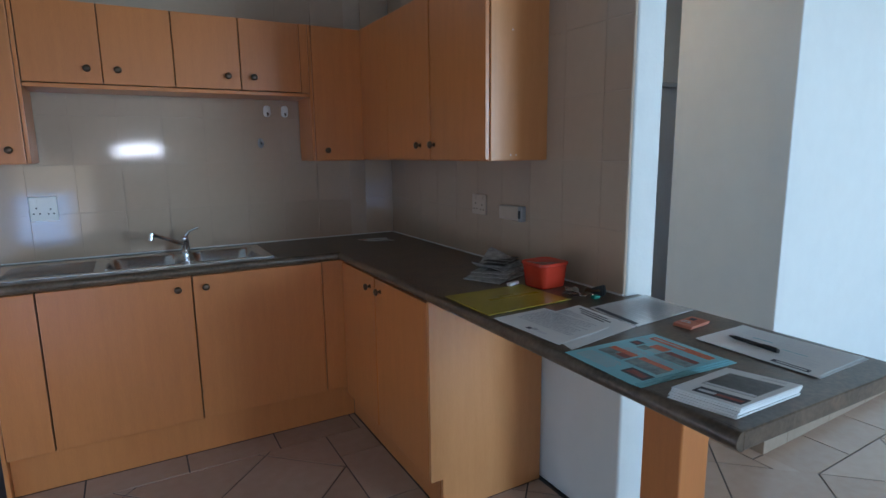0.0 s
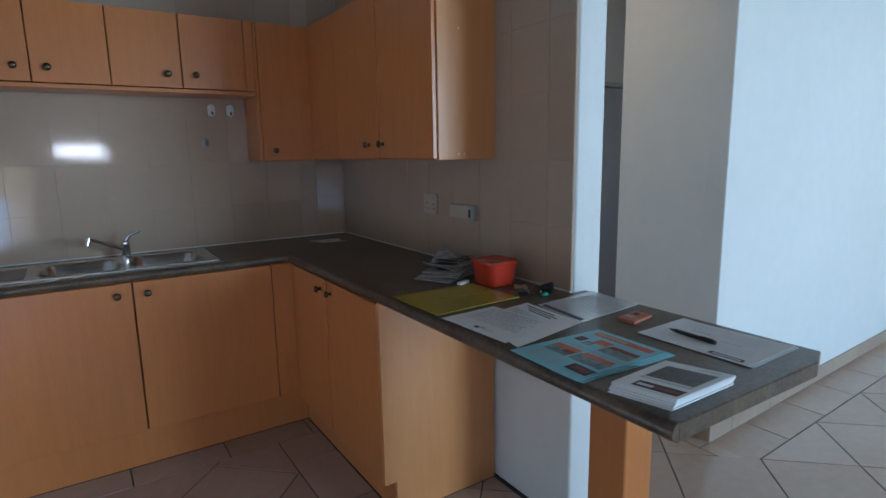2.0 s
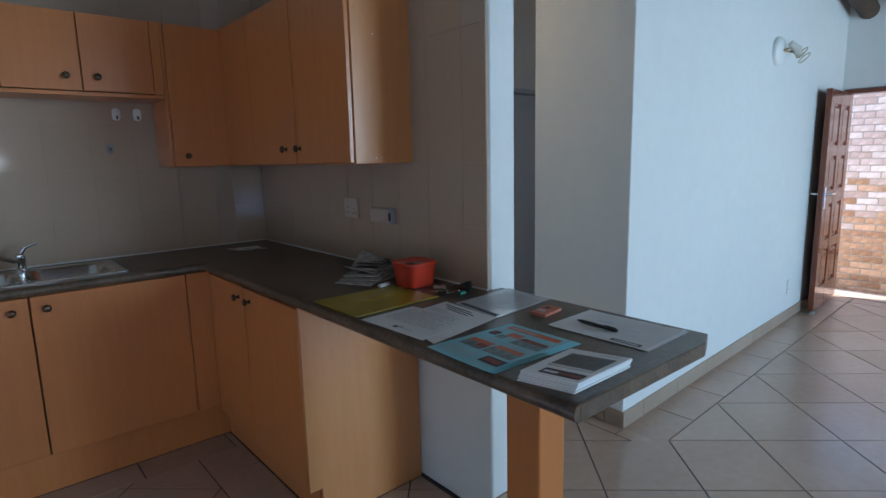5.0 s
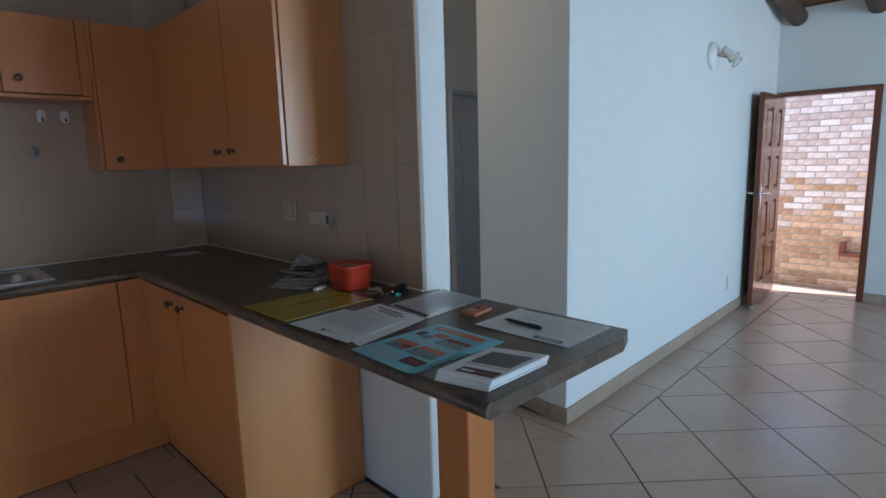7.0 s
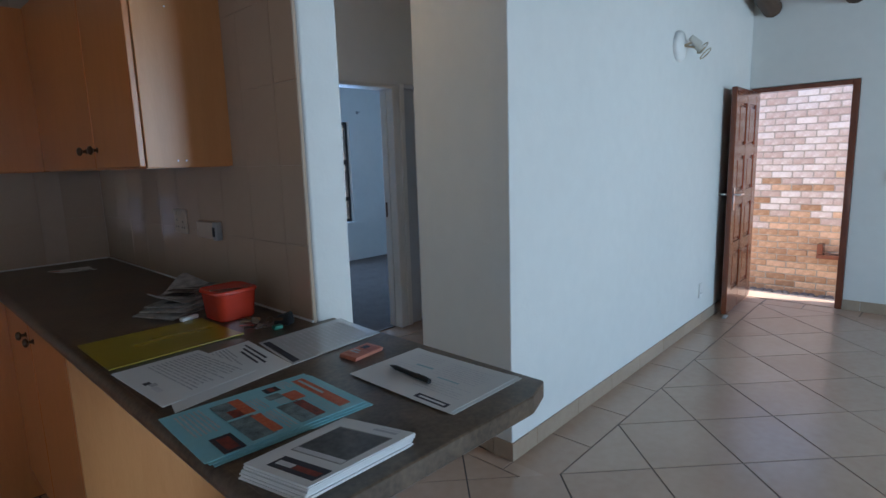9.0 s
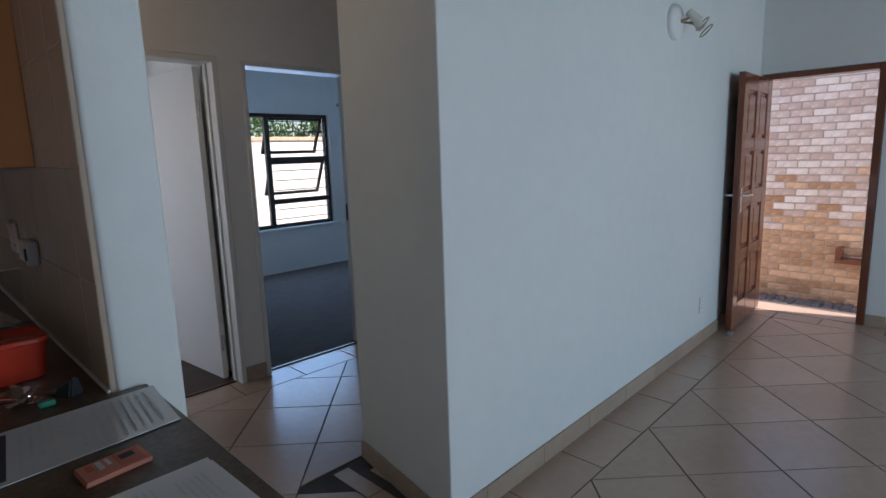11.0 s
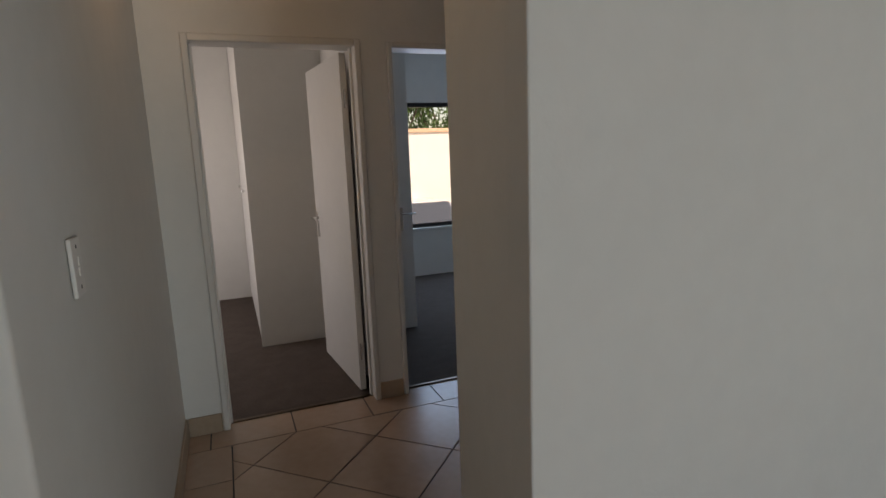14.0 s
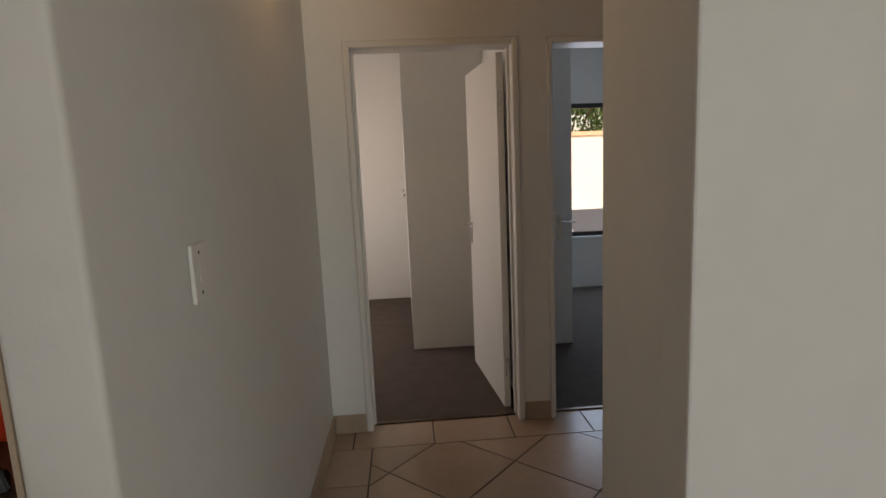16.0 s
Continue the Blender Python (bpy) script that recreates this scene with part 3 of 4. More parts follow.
            q = (x, min(end, x + w), b0 + i * step, b0 + (i + fill) * step)
            out.append((*q, ink) if along == "u" else (q[2], q[3], q[0], q[1], ink))
            x += w + (a1 - a0) * 0.02
    return out


sheet("folder", "translucent yellow plastic folder lying on the worktop", "folder", [(1.187, 2.104), (1.187, 1.834), (1.524, 1.842), (1.516, 2.096)], Z0, 0.003, YELLOW,
      [(0.42, 0.50, 0.30, 0.92, YELLOW_FOLD), (0.36, 0.40, 0.46, 0.66, YELLOW_FOLD)], curl=0.004)
sheet("clear_sleeve", "printed page in a clear plastic sleeve on the worktop", "document", [(1.513, 1.738), (1.486, 1.526), (1.768, 1.550), (1.786, 1.752)], Z0, 0.0016, SLEEVE,
      [(0.03, 0.97, 0.02, 0.09, INK_DARK)] + word_rows(0.08, 0.94, 0.15, 0.95, 15, INK, 3, 0.35), curl=0.003)
sheet("letter", "white printed letter lying on the worktop", "paper", [(1.262, 1.752), (1.202, 1.482), (1.486, 1.530), (1.506, 1.782)], Z0, 0.0008, PAPER,
      [(0.10, 0.62, 0.90, 0.925, INK_DARK), (0.18, 0.72, 0.845, 0.87, INK_DARK), (0.24, 0.66, 0.79, 0.815, INK_DARK)] + word_rows(0.05, 0.62, 0.32, 0.74, 11, INK, 4, 0.4), "letters")
sheet("letter", "white printed letter with a small stamp lying on another letter", "paper", [(1.182, 1.802), (1.194, 1.522), (1.412, 1.560), (1.384, 1.808)], Z0 + 0.0024, 0.0008, PAPER,
      [(0.44, 0.50, 0.10, 0.17, INK_DARK), (0.50, 0.57, 0.13, 0.20, INK), (0.58, 0.72, 0.11, 0.17, FAINT)] + word_rows(0.10, 0.92, 0.34, 0.95, 13, INK, 5, 0.4), "letters")
LEAF_Q = [(1.167, 1.469), (1.158, 1.248), (1.461, 1.230), (1.466, 1.450)]
for i, (dx, dy) in enumerate(((0.010, -0.014), (0.005, -0.007), (0.0, 0.0))):
    quad = [(x + dx, y + dy) for x, y in LEAF_Q]
    prints = []
    if i == 2:
        prints = [(0.06, 0.96, 0.86, 0.945, TITLE), (0.12, 0.55, 0.895, 0.915, PALE_BLUE),
                  (0.02, 0.20, 0.64, 0.74, INK_DARK), (0.04, 0.18, 0.67, 0.71, RED_DARK),
                  (0.30, 0.50, 0.70, 0.80, TITLE), (0.24, 0.36, 0.60, 0.70, STREET), (0.37, 0.50, 0.62, 0.69, PALE_BLUE),
                  (0.52, 0.96, 0.58, 0.73, STREET), (0.54, 0.92, 0.69, 0.755, RED_DARK),
                  (0.10, 0.46, 0.28, 0.42, STREET), (0.10, 0.46, 0.40, 0.47, TITLE), (0.30, 0.46, 0.33, 0.40, RED_DARK),
                  (0.50, 0.94, 0.28, 0.43, STREET), (0.52, 0.92, 0.41, 0.475, TITLE), (0.56, 0.72, 0.47, 0.52, PALE_BLUE),
                  (0.68, 0.98, 0.11, 0.235, INK_DARK), (0.72, 0.94, 0.14, 0.21, RED_DARK)]
        prints += word_rows(0.08, 0.58, 0.07, 0.24, 6, INK, 6, 0.4) + word_rows(0.22, 0.48, 0.48, 0.57, 4, INK, 7, 0.4) + word_rows(0.54, 0.95, 0.50, 0.57, 3, INK, 8, 0.4)
        prints += word_rows(0.03, 0.22, 0.76, 0.84, 4, INK, 9, 0.4) + word_rows(0.56, 0.95, 0.78, 0.84, 3, PALE_BLUE, 10, 0.4)
    sheet("leaflet", "cyan printed leaflet with orange headings on the worktop", "leaflet", quad, Z0 + i * 0.0018, 0.0012, CYAN, prints, "leaflets", curl=0.001 * i)
BOOK_Q = [(1.188, 1.174), (1.218, 1.046), (1.421, 1.044), (1.378, 1.180)]
for i in range(10):
    rnd = random.Random(40 + i)
    dx, dy = rnd.uniform(-0.002, 0.002) - 0.0012 * (9 - i), rnd.uniform(-0.002, 0.002)
    quad = [(x + dx, y + dy) for x, y in BOOK_Q]
    prints = []
    if i == 9:
        prints = [(0.24, 0.94, 0.07, 0.24, INK_DARK), (0.28, 0.52, 0.12, 0.18, FAINT), (0.53, 0.90, 0.12, 0.18, RED_DARK), (0.16, 0.90, 0.33, 0.84, GREY_PLASTIC), (0.175, 0.885, 0.40, 0.825, COVER),
                  (0.175, 0.885, 0.345, 0.40, FAINT), (0.55, 0.86, 0.90, 0.93, INK), (0.60, 0.86, 0.945, 0.965, FAINT)]
    sheet("booklet", "white booklet with a dark cover picture in a neat stack" if i == 9 else "white booklet in a neat stack on the worktop", "booklet", quad, Z0 + i * 0.0022, 0.0018, PAPER, prints, "stack of booklets")
FORM_Q = [(1.534, 1.374), (1.534, 1.074), (1.752, 1.076), (1.744, 1.374)]
sheet("form", "white sheet of paper with rounded corner lying on another", "paper", [(x + 0.005, y - 0.006) for x, y in FORM_Q], Z0, 0.0008, PAPER, group="forms")
sheet("form", "white printed form with a dark box, a pen lying on it", "paper", FORM_Q, Z0 + 0.0018, 0.0008, PAPER,
      [(0.64, 0.93, 0.05, 0.13, INK_DARK), (0.67, 0.90, 0.075, 0.105, PAPER), (0.25, 0.42, 0.62, 0.65, PALE_BLUE), (0.55, 0.75, 0.50, 0.52, PALE_BLUE)] + word_rows(0.08, 0.36, 0.38, 0.60, 5, FAINT, 21, 0.22)
      + word_rows(0.46, 0.90, 0.56, 0.90, 8, FAINT, 22, 0.25) + word_rows(0.50, 0.92, 0.24, 0.46, 5, FAINT, 23, 0.25) + word_rows(0.12, 0.4, 0.70, 0.92, 5, FAINT, 24, 0.25), "forms", curl=0.004)
pen = thing("pen", "black ballpoint pen lying on the form", "pen")
pa, pb = Vector((1.616, 1.332, Z0 + 0.0085)), Vector((1.607, 1.198, Z0 + 0.0085))
way = (pb - pa).normalized()
part("barrel", rod(pa + way * 0.018, pb, 0.0052, 0.0056, 12), BLACK, pen, smooth=True)
part("tip", rod(pa, pa + way * 0.018, 0.0012, 0.0052, 12), BLACK, pen, smooth=True)
part("clip", box(-0.0012, 0.0012, -0.018, 0.018, 0.0, 0.0012), BLACK, pen).matrix_world = Matrix.Translation(pb - way * 0.022 + Vector((0, 0, 0.0058))) @ way.to_track_quat("Y", "Z").to_matrix().to_4x4()
cards = thing("card_stack", "small salmon stack of business cards on the worktop", "cards")
CARD_Q = [(1.588, 1.487), (1.592, 1.430), (1.684, 1.441), (1.680, 1.498)]
for i in range(4):
    part("card", prism([(x + 0.0012 * (i % 2), y - 0.001 * i) for x, y in CARD_Q], Z0 + i * 0.0024, Z0 + i * 0.0024 + 0.002), SALMON, cards)
for u0, u1, v0, v1, ink in ((0.08, 0.92, 0.55, 0.93, ORANGE), (0.2, 0.5, 0.62, 0.85, INK_DARK), (0.1, 0.5, 0.12, 0.22, ORANGE), (0.1, 0.6, 0.28, 0.36, INK), (0.1, 0.5, 0.42, 0.48, INK)):
    part("print", prism([(x, y - 0.003) for x, y in patch(CARD_Q, u0, u1, v0, v1)], Z0 + 0.0093, Z0 + 0.0096 + (0.0003 if ink is INK_DARK else 0)), ink, cards)

tub = thing("plastic_tub", "translucent red plastic food tub with a lid on the worktop", "tub")
cx, cy = 1.588, 2.056
turn = pose(cx, cy, Z0, 0, 0, 3)


def ring_at(w, d, r, z):
    return [tuple(turn @ Vector((x, y, z))) for x, y in rounded_rect(-w / 2, w / 2, -d / 2, d / 2, r)]


part("tub_body", loft([ring_at(0.108, 0.104, 0.02, 0.0), ring_at(0.116, 0.112, 0.022, 0.004), ring_at(0.130, 0.126, 0.024, 0.084)]), TUB_RED, tub, smooth=True)
part("lid", loft([ring_at(0.133, 0.129, 0.024, 0.082), ring_at(0.139, 0.135, 0.026, 0.085), ring_at(0.139, 0.135, 0.026, 0.092), ring_at(0.133, 0.129, 0.024, 0.095), ring_at(0.122, 0.118, 0.020, 0.092)]),
     TUB_RED, tub, "red lid with a raised rim", smooth=True)


def ring(m, r, thick, sides=24, tube=8):
    bm = bmesh.new()
    vs = []
    for i in range(sides):
        a = 2 * math.pi * i / sides
        vs.append([bm.verts.new(m @ Vector(((r + thick * math.cos(2 * math.pi * j / tube)) * math.cos(a), (r + thick * math.cos(2 * math.pi * j / tube)) * math.sin(a), thick * math.sin(2 * math.pi * j / tube)))) for j in range(tube)])
    for i in range(sides):
        for j in range(tube):
            bm.faces.new((vs[i][j], vs[(i + 1) % sides][j], vs[(i + 1) % sides][(j + 1) % tube], vs[i][(j + 1) % tube]))
    return bm


keys = thing("bunch_of_keys", "bunch of metal keys with a black fob and a green tag", "keys")
part("key_ring", ring(pose(1.596, 1.868, Z0 + 0.004, 6, 4, 0), 0.016, 0.0016), CHROME, keys, smooth=True)
for i, (ang, lean) in enumerate(((150, 0), (190, 35), (225, -30), (262, 20), (110, -24), (300, 38), (172, -45))):
    m = pose(1.596, 1.868, Z0 + 0.004 + 0.003 * i, lean, -6, ang) @ pose(0.013, 0, 0)
    bm = bmesh.new()
    bmesh.ops.create_cone(bm, cap_ends=True, segments=14, radius1=0.012, radius2=0.012, depth=0.002, matrix=m @ pose(0.010, 0, 0))
    add_box(bm, 0.018, 0.052, -0.0038, 0.0038, -0.001, 0.001, m)
    for k in range(3):
        add_box(bm, 0.028 + k * 0.008, 0.032 + k * 0.008, 0.0038, 0.0058, -0.001, 0.001, m)
    part("key", bm, (STEEL, KNOB)[i % 2], keys)
fob = bmesh.new()
m = pose(1.652, 1.850, Z0, 0, 0, -60)
foot = [fob.verts.new(m @ Vector(p)) for p in ((-0.030, -0.016, 0.0), (0.028, -0.020, 0.0), (0.030, 0.016, 0.0), (-0.026, 0.014, 0.0))]
head = [fob.verts.new(m @ Vector(p)) for p in ((-0.022, -0.004, 0.022), (0.026, -0.008, 0.040), (0.028, 0.008, 0.040), (-0.020, 0.008, 0.022))]
fob.faces.new(foot[::-1])
fob.faces.new(head)
for k in range(4):
    fob.faces.new((foot[k], foot[(k + 1) % 4], head[(k + 1) % 4], head[k]))
bmesh.ops.bevel(fob, geom=list(fob.edges), offset=0.004, segments=2, affect="EDGES")
part("fob", fob, BLACK, keys, "black leather key fob")
part("tag", box(1.598, 1.626, 1.806, 1.826, Z0, Z0 + 0.012, 0.004), GREEN, keys, "dark green plastic tag")

rnd = random.Random(9)
for i in range(5):
    ang = rnd.uniform(-14, 14) + 24
    m = pose(1.525 + 0.012 * i, 2.275 + 0.015 * i, Z0 + 0.002 + 0.009 * i, rnd.uniform(-1, 1), rnd.uniform(-1.5, 1.5), ang)
    bm = bmesh.new()
    k, w, d = 10, 0.23 - 0.016 * i, 0.17 - 0.008 * i
    for face in (0, 1):
        for a in range(k + 1):
            for b in range(3):
                u, v = a / k, b / 2
                z = 0.001 + 0.006 * face * math.sin(math.pi * (0.15 + 0.85 * u)) + ((0.024 + 0.028 * math.sin(4 * u + i)) * v if i > 2 else 0.0015 * math.sin(7 * u + i))
                bm.verts.new(m @ Vector(((u - 0.5) * w, (v - 0.5) * d, max(z, 0.0003 + 0.0006 * face))))
    bm.verts.ensure_lookup_table()
    n = (k + 1) * 3
    for face in (0, 1):
        for a in range(k):
            for b in range(2):
                q = [face * n + a * 3 + b, face * n + (a + 1) * 3 + b, face * n + (a + 1) * 3 + b + 1, face * n + a * 3 + b + 1]
                bm.faces.new([bm.verts[x] for x in (q if face else q[::-1])])
    bmesh.ops.bridge_loops(bm, edges=[e for e in bm.edges if e.is_boundary])
    paper = thing("newspaper", "folded grey newspaper in a loose heap on the worktop", "newspaper", "newspapers")
    body = part("folded_sheet", bm, NEWSPRINT, paper, smooth=True)
    if i > 2:
        for u in (-0.06, 0.0, 0.05):
            part("print", box(u, u + 0.042, -0.055, 0.040, 0.0175, 0.0179), NEWS_PHOTO, body).matrix_basis = m
    else:
        part("print", box(-0.07, 0.06, -0.05, 0.03, 0.0085, 0.0089), NEWS_PHOTO, body).matrix_basis = m
marker = thing("eraser", "small white eraser beside the newspapers", "eraser")
part("block", box(-0.028, 0.028, -0.009, 0.009, 0, 0.011, 0.002), PAPER, marker).matrix_world = pose(1.484, 2.112, Z0 + 0.0045, 0, 0, 18)
sheet("flyer", "small white flyer with red corners in the worktop corner", "paper", [(1.395, 3.510), (1.440, 3.400), (1.560, 3.350), (1.560, 3.470)], Z0, 0.001, PAPER,
      [(0.0, 0.35, 0.0, 0.22, ORANGE), (0.7, 1.0, 0.6, 0.9, INK_DARK), (0.3, 0.6, 0.4, 0.6, INK)], curl=0.008)


# ---- living room ----
def living_y(x):
    return 1.845 + (x - 2.755) * 0.02943


spot = thing("wall_spotlight", "white oval wall plate with two small brass ring spotlights", "wall light")
spot.matrix_world = pose(4.70, living_y(4.70) - 0.001, 2.075, 0, 0, 1.7)
plate = part("plate", lathe([(0.098, 0), (0.098, 0.012), (0.090, 0.026), (0.066, 0.036), (0.030, 0.040)], Matrix.Rotation(radians(90), 4, "X"), 32), WHITE_PLASTIC, spot, smooth=True)
for x, z in ((0.030, 0.018), (0.095, -0.010)):
    arm = part("arm", rod((0, -0.036, 0.0), (x, -0.085, z), 0.007, sides=10), BRASS, spot, "brass arm", smooth=True)
    a, b = Vector((x - 0.012, -0.072, z + 0.030)), Vector((x + 0.030, -0.115, z - 0.020))
    part("holder", rod(a, b, 0.021, 0.026, 14), CREAM, arm, "cream lamp holder", smooth=True)
    q = (b - a).to_track_quat("Z", "Y").to_matrix().to_4x4()
    part("ring", ring(Matrix.Translation(b + (b - a) * 0.35) @ q, 0.042, 0.0035), BRASS, arm, "thin brass shade ring", smooth=True)
socket_plate("low_socket", "white single wall socket above the skirting", pose(5.38, living_y(5.38) - 0.001, 0.285, 0, 0, 1.7), 0.075, 0.115, [(0, 0.0), (-0.011, -0.022), (0.011, -0.022)], [(0.0, 0.03)])
socket_plate("wall_switch", "white light switch beside the entrance door", pose(FRONT_X - 0.001, 0.885, 1.125, 0, 0, -90), 0.075, 0.115, [], [(0, 0.0)])
socket_plate("hall_switch", "white light switch plate with small rockers on the hall wall", pose(HALL_END + 0.0040, 2.165, 1.190, 0, 0, 90.5), 0.075, 0.122, [(0.0, 0.042), (0.0, -0.042)], [(0, 0.012), (0, -0.010)])

# entrance door: frame and open leaf
fr = tagged(new("door_1"), "dark red-brown wooden entrance door standing open", "door", kind="structure")
part("jamb", box(FRONT_X - 0.020, FRONT_X + 0.13, 1.137, 1.188, 0.0, 1.93, 0.004), MERANTI, fr)
part("jamb", box(FRONT_X - 0.020, FRONT_X + 0.13, 1.900, 1.942, 0.0, 1.93, 0.004), MERANTI, fr)
part("head", box(FRONT_X - 0.019, FRONT_X + 0.13, 1.189, 1.899, 1.888, 1.929, 0.004), MERANTI, fr)
part("threshold", box(FRONT_X - 0.01, FRONT_X + 0.24, 1.137, 1.942, -0.05, 0.006, 0.004), FLOOR_TILE, fr, "pale tiled threshold")
LEAF_M = Matrix.Translation((6.535, 1.906, 0)) @ pose(0, 0, 0, 0, 0, 183.0)
LW, LH = 0.805, 1.885
leaf = new("door_leaf", None)
leaf.parent = fr
leaf.matrix_world = LEAF_M
tagged(leaf, "panelled varnished wooden door leaf")
for n_, x0, x1 in (("stile", 0.0, 0.115), ("stile", LW - 0.115, LW), ("middle_stile", LW / 2 - 0.045, LW / 2 + 0.045)):
    part(n_, box(x0, x1, 0, 0.042, 0.02, LH, 0.004), MERANTI, leaf)
rails = [(0.02, 0.21), (0.53, 0.62), (0.93, 1.05), (1.34, 1.43), (1.77, LH)]
for z0, z1 in rails:
    for x0, x1 in ((0.1155, LW / 2 - 0.0455), (LW / 2 + 0.0455, LW - 0.1155)):
        part("rail", box(x0, x1, 0.001, 0.041, z0, z1, 0.003), MERANTI, leaf)
for (a, z0), (z1, b) in zip(rails, rails[1:]):
    for x0, x1 in ((0.1155, LW / 2 - 0.0455), (LW / 2 + 0.0455, LW - 0.1155)):
        bm = loft([[(p[0], y, p[1]) for p in ((x0 + i, z0 + i), (x1 - i, z0 + i), (x1 - i, z1 - i), (x0 + i, z1 - i))] for i, y in ((0.0, 0.030), (0.018, 0.028), (0.038, 0.038))])
        part("panel", bm, MERANTI, leaf)
        part("panel", box(x0, x1, 0.008, 0.020, z0, z1), MERANTI, leaf)
for side, y in ((1, 0.042), (-1, 0.0)):
    part("handle_plate", box(LW - 0.075, LW - 0.035, min(y, y + side * 0.005), max(y, y + side * 0.005), 0.90, 1.08, 0.002), CHROME, leaf)
    bm = rod((LW - 0.055, y, 1.025), (LW - 0.055, y + side * 0.05, 1.025), 0.009, sides=12)
    rod((LW - 0.055, y + side * 0.047, 1.025), (LW - 0.175, y + side * 0.047, 1.023), 0.009, 0.007, 12, bm)
    part("lever", bm, CHROME, leaf, smooth=True)
stop = thing("door_stop", "small grey door stop on the floor under the leaf", "door stop")
part("wedge", prism([(5.66, 1.80), (5.76, 1.81), (5.76, 1.84), (5.66, 1.83)], 0.001, 0.012, 0.002), GREY_PLASTIC, stop)

# log rafters
for i in range(9):
    y = 1.815 - i * 0.60
    raf = thing("log_rafter", "dark stained round log rafter under the ceiling", "rafter", "log rafters")
    rnd = random.Random(60 + i)
    bm = bmesh.new()
    sides, k = 18, 26
    rows = []
    for a in range(k + 1):
        x = 6.555 - a * 7.8 / k
        z = 2.605 + (6.56 - x) * slope
        r = 0.078 + 0.004 * math.sin(a * 1.3 + i)
        rows.append([bm.verts.new((x, y + r * math.cos(2 * math.pi * j / sides) + 0.006 * math.sin(a * 0.7 + i), z - 0.006 + r * math.sin(2 * math.pi * j / sides) * (1 + 0.02 * math.sin(3 * j + i)))) for j in range(sides)])
    for a, b in zip(rows, rows[1:]):
        for j in range(sides):
            bm.faces.new((a[j], a[(j + 1) % sides], b[(j + 1) % sides], b[j]))
    bm.faces.new(rows[0])
    bm.faces.new(rows[-1])
    part("log", bm, POLE, raf, smooth=True)

# ---- hall and bedrooms ----
def door_frame(name, label, x0, x1, o0, o1, top_, otop):
    fr = tagged(new(name), label, "door", kind="structure")
    for a, b in ((o0 + 0.001, x0), (x1, o1 - 0.001)):
        part("jamb", box(a, b, DOOR_Y - 0.014, DOOR_Y + 0.142, 0.0, otop - 0.002, 0.006, 2), DOOR_WHITE, fr)
    part("head", box(x0 - 0.002, x1 + 0.002, DOOR_Y - 0.0135, DOOR_Y + 0.1415, top_, otop - 0.002, 0.006, 2), DOOR_WHITE, fr)
    part("stop", box(x0, x0 + 0.012, DOOR_Y + 0.06, DOOR_Y + 0.09, 0.0, top_), DOOR_WHITE, fr)
    part("stop", box(x1 - 0.012, x1, DOOR_Y + 0.06, DOOR_Y + 0.09, 0.0, top_), DOOR_WHITE, fr)
    part("carpet_strip", box(x0, x1, DOOR_Y + 0.060, DOOR_Y + 0.085, -0.004, 0.008, 0.003), KNOB, fr)
    return fr


def lever_set(parent, x, z, y, side, to):
    part("handle_plate", box(x - 0.019, x + 0.019, min(y, y + side * 0.006), max(y, y + side * 0.006), z - 0.10, z + 0.075, 0.002), CHROME, parent)
    bm = rod((x, y, z + 0.03), (x, y + side * 0.048, z + 0.03), 0.008, sides=12)
    rod((x, y + side * 0.045, z + 0.03), (x + to * 0.11, y + side * 0.045, z + 0.028), 0.008, 0.006, 12, bm)
    part("lever", bm, CHROME, parent, smooth=True)


d1 = door_frame("door_2", "white bedroom door standing open in a white frame", 2.078, 2.862, 2.044, 2.895, 1.948, 1.985)
leaf1 = new("door_leaf")
leaf1.parent = d1
hinge, free = Vector((2.845, 3.930, 0)), Vector((2.775, 4.695, 0))
ang = math.degrees(math.atan2(free.y - hinge.y, free.x - hinge.x))
leaf1.matrix_world = pose(hinge.x, hinge.y, 0, 0, 0, ang)
part("panel", box(0.0, 0.765, 0.0, 0.036, 0.012, 1.940, 0.002), DOOR_WHITE, leaf1)
lever_set(leaf1, 0.705, 0.955, 0.036, 1, -1)
lever_set(leaf1, 0.705, 0.955, 0.0, -1, -1)
for z in (0.25, 1.70):
    part("hinge", rod((-0.004, 0.02, z - 0.05), (-0.004, 0.02, z + 0.05), 0.006, sides=10), STEEL, leaf1)
d2 = door_frame("door_3", "white frame of the second bedroom doorway", 3.063, 3.822, 3.034, 3.868, 1.945, 1.975)
part("strike_plate", box(3.819, 3.8215, DOOR_Y + 0.10, DOOR_Y + 0.125, 0.93, 1.05), KNOB, d2)

d3 = tagged(new("door_4"), "closed door in a deep frame at the end of the hall, greyed for shade", "door", kind="structure")
part("jamb", box(3.907, 3.952, DOOR_Y - 0.012, DOOR_Y + 0.14, 0.0, 1.990, 0.005, 2), DOOR_WHITE, d3)
part("jamb_lining", box(3.953, 4.082, DOOR_Y + 0.022, DOOR_Y + 0.14, 0.0, 1.952, 0.004, 2), DOOR_SHADED, d3)
part("jamb", box(4.575, 4.618, DOOR_Y - 0.012, DOOR_Y + 0.14, 0.0, 1.990, 0.005, 2), DOOR_SHADED, d3)
part("head", box(3.953, 4.574, DOOR_Y - 0.0115, DOOR_Y + 0.139, 1.953, 1.989, 0.005, 2), DOOR_SHADED, d3)
# black sheet that stands in for the shade in the leaf's gap
part("gap_shadow", box(4.082, 4.574, DOOR_Y + 0.09, DOOR_Y + 0.10, 0.0, 1.952), BLACK, d3)
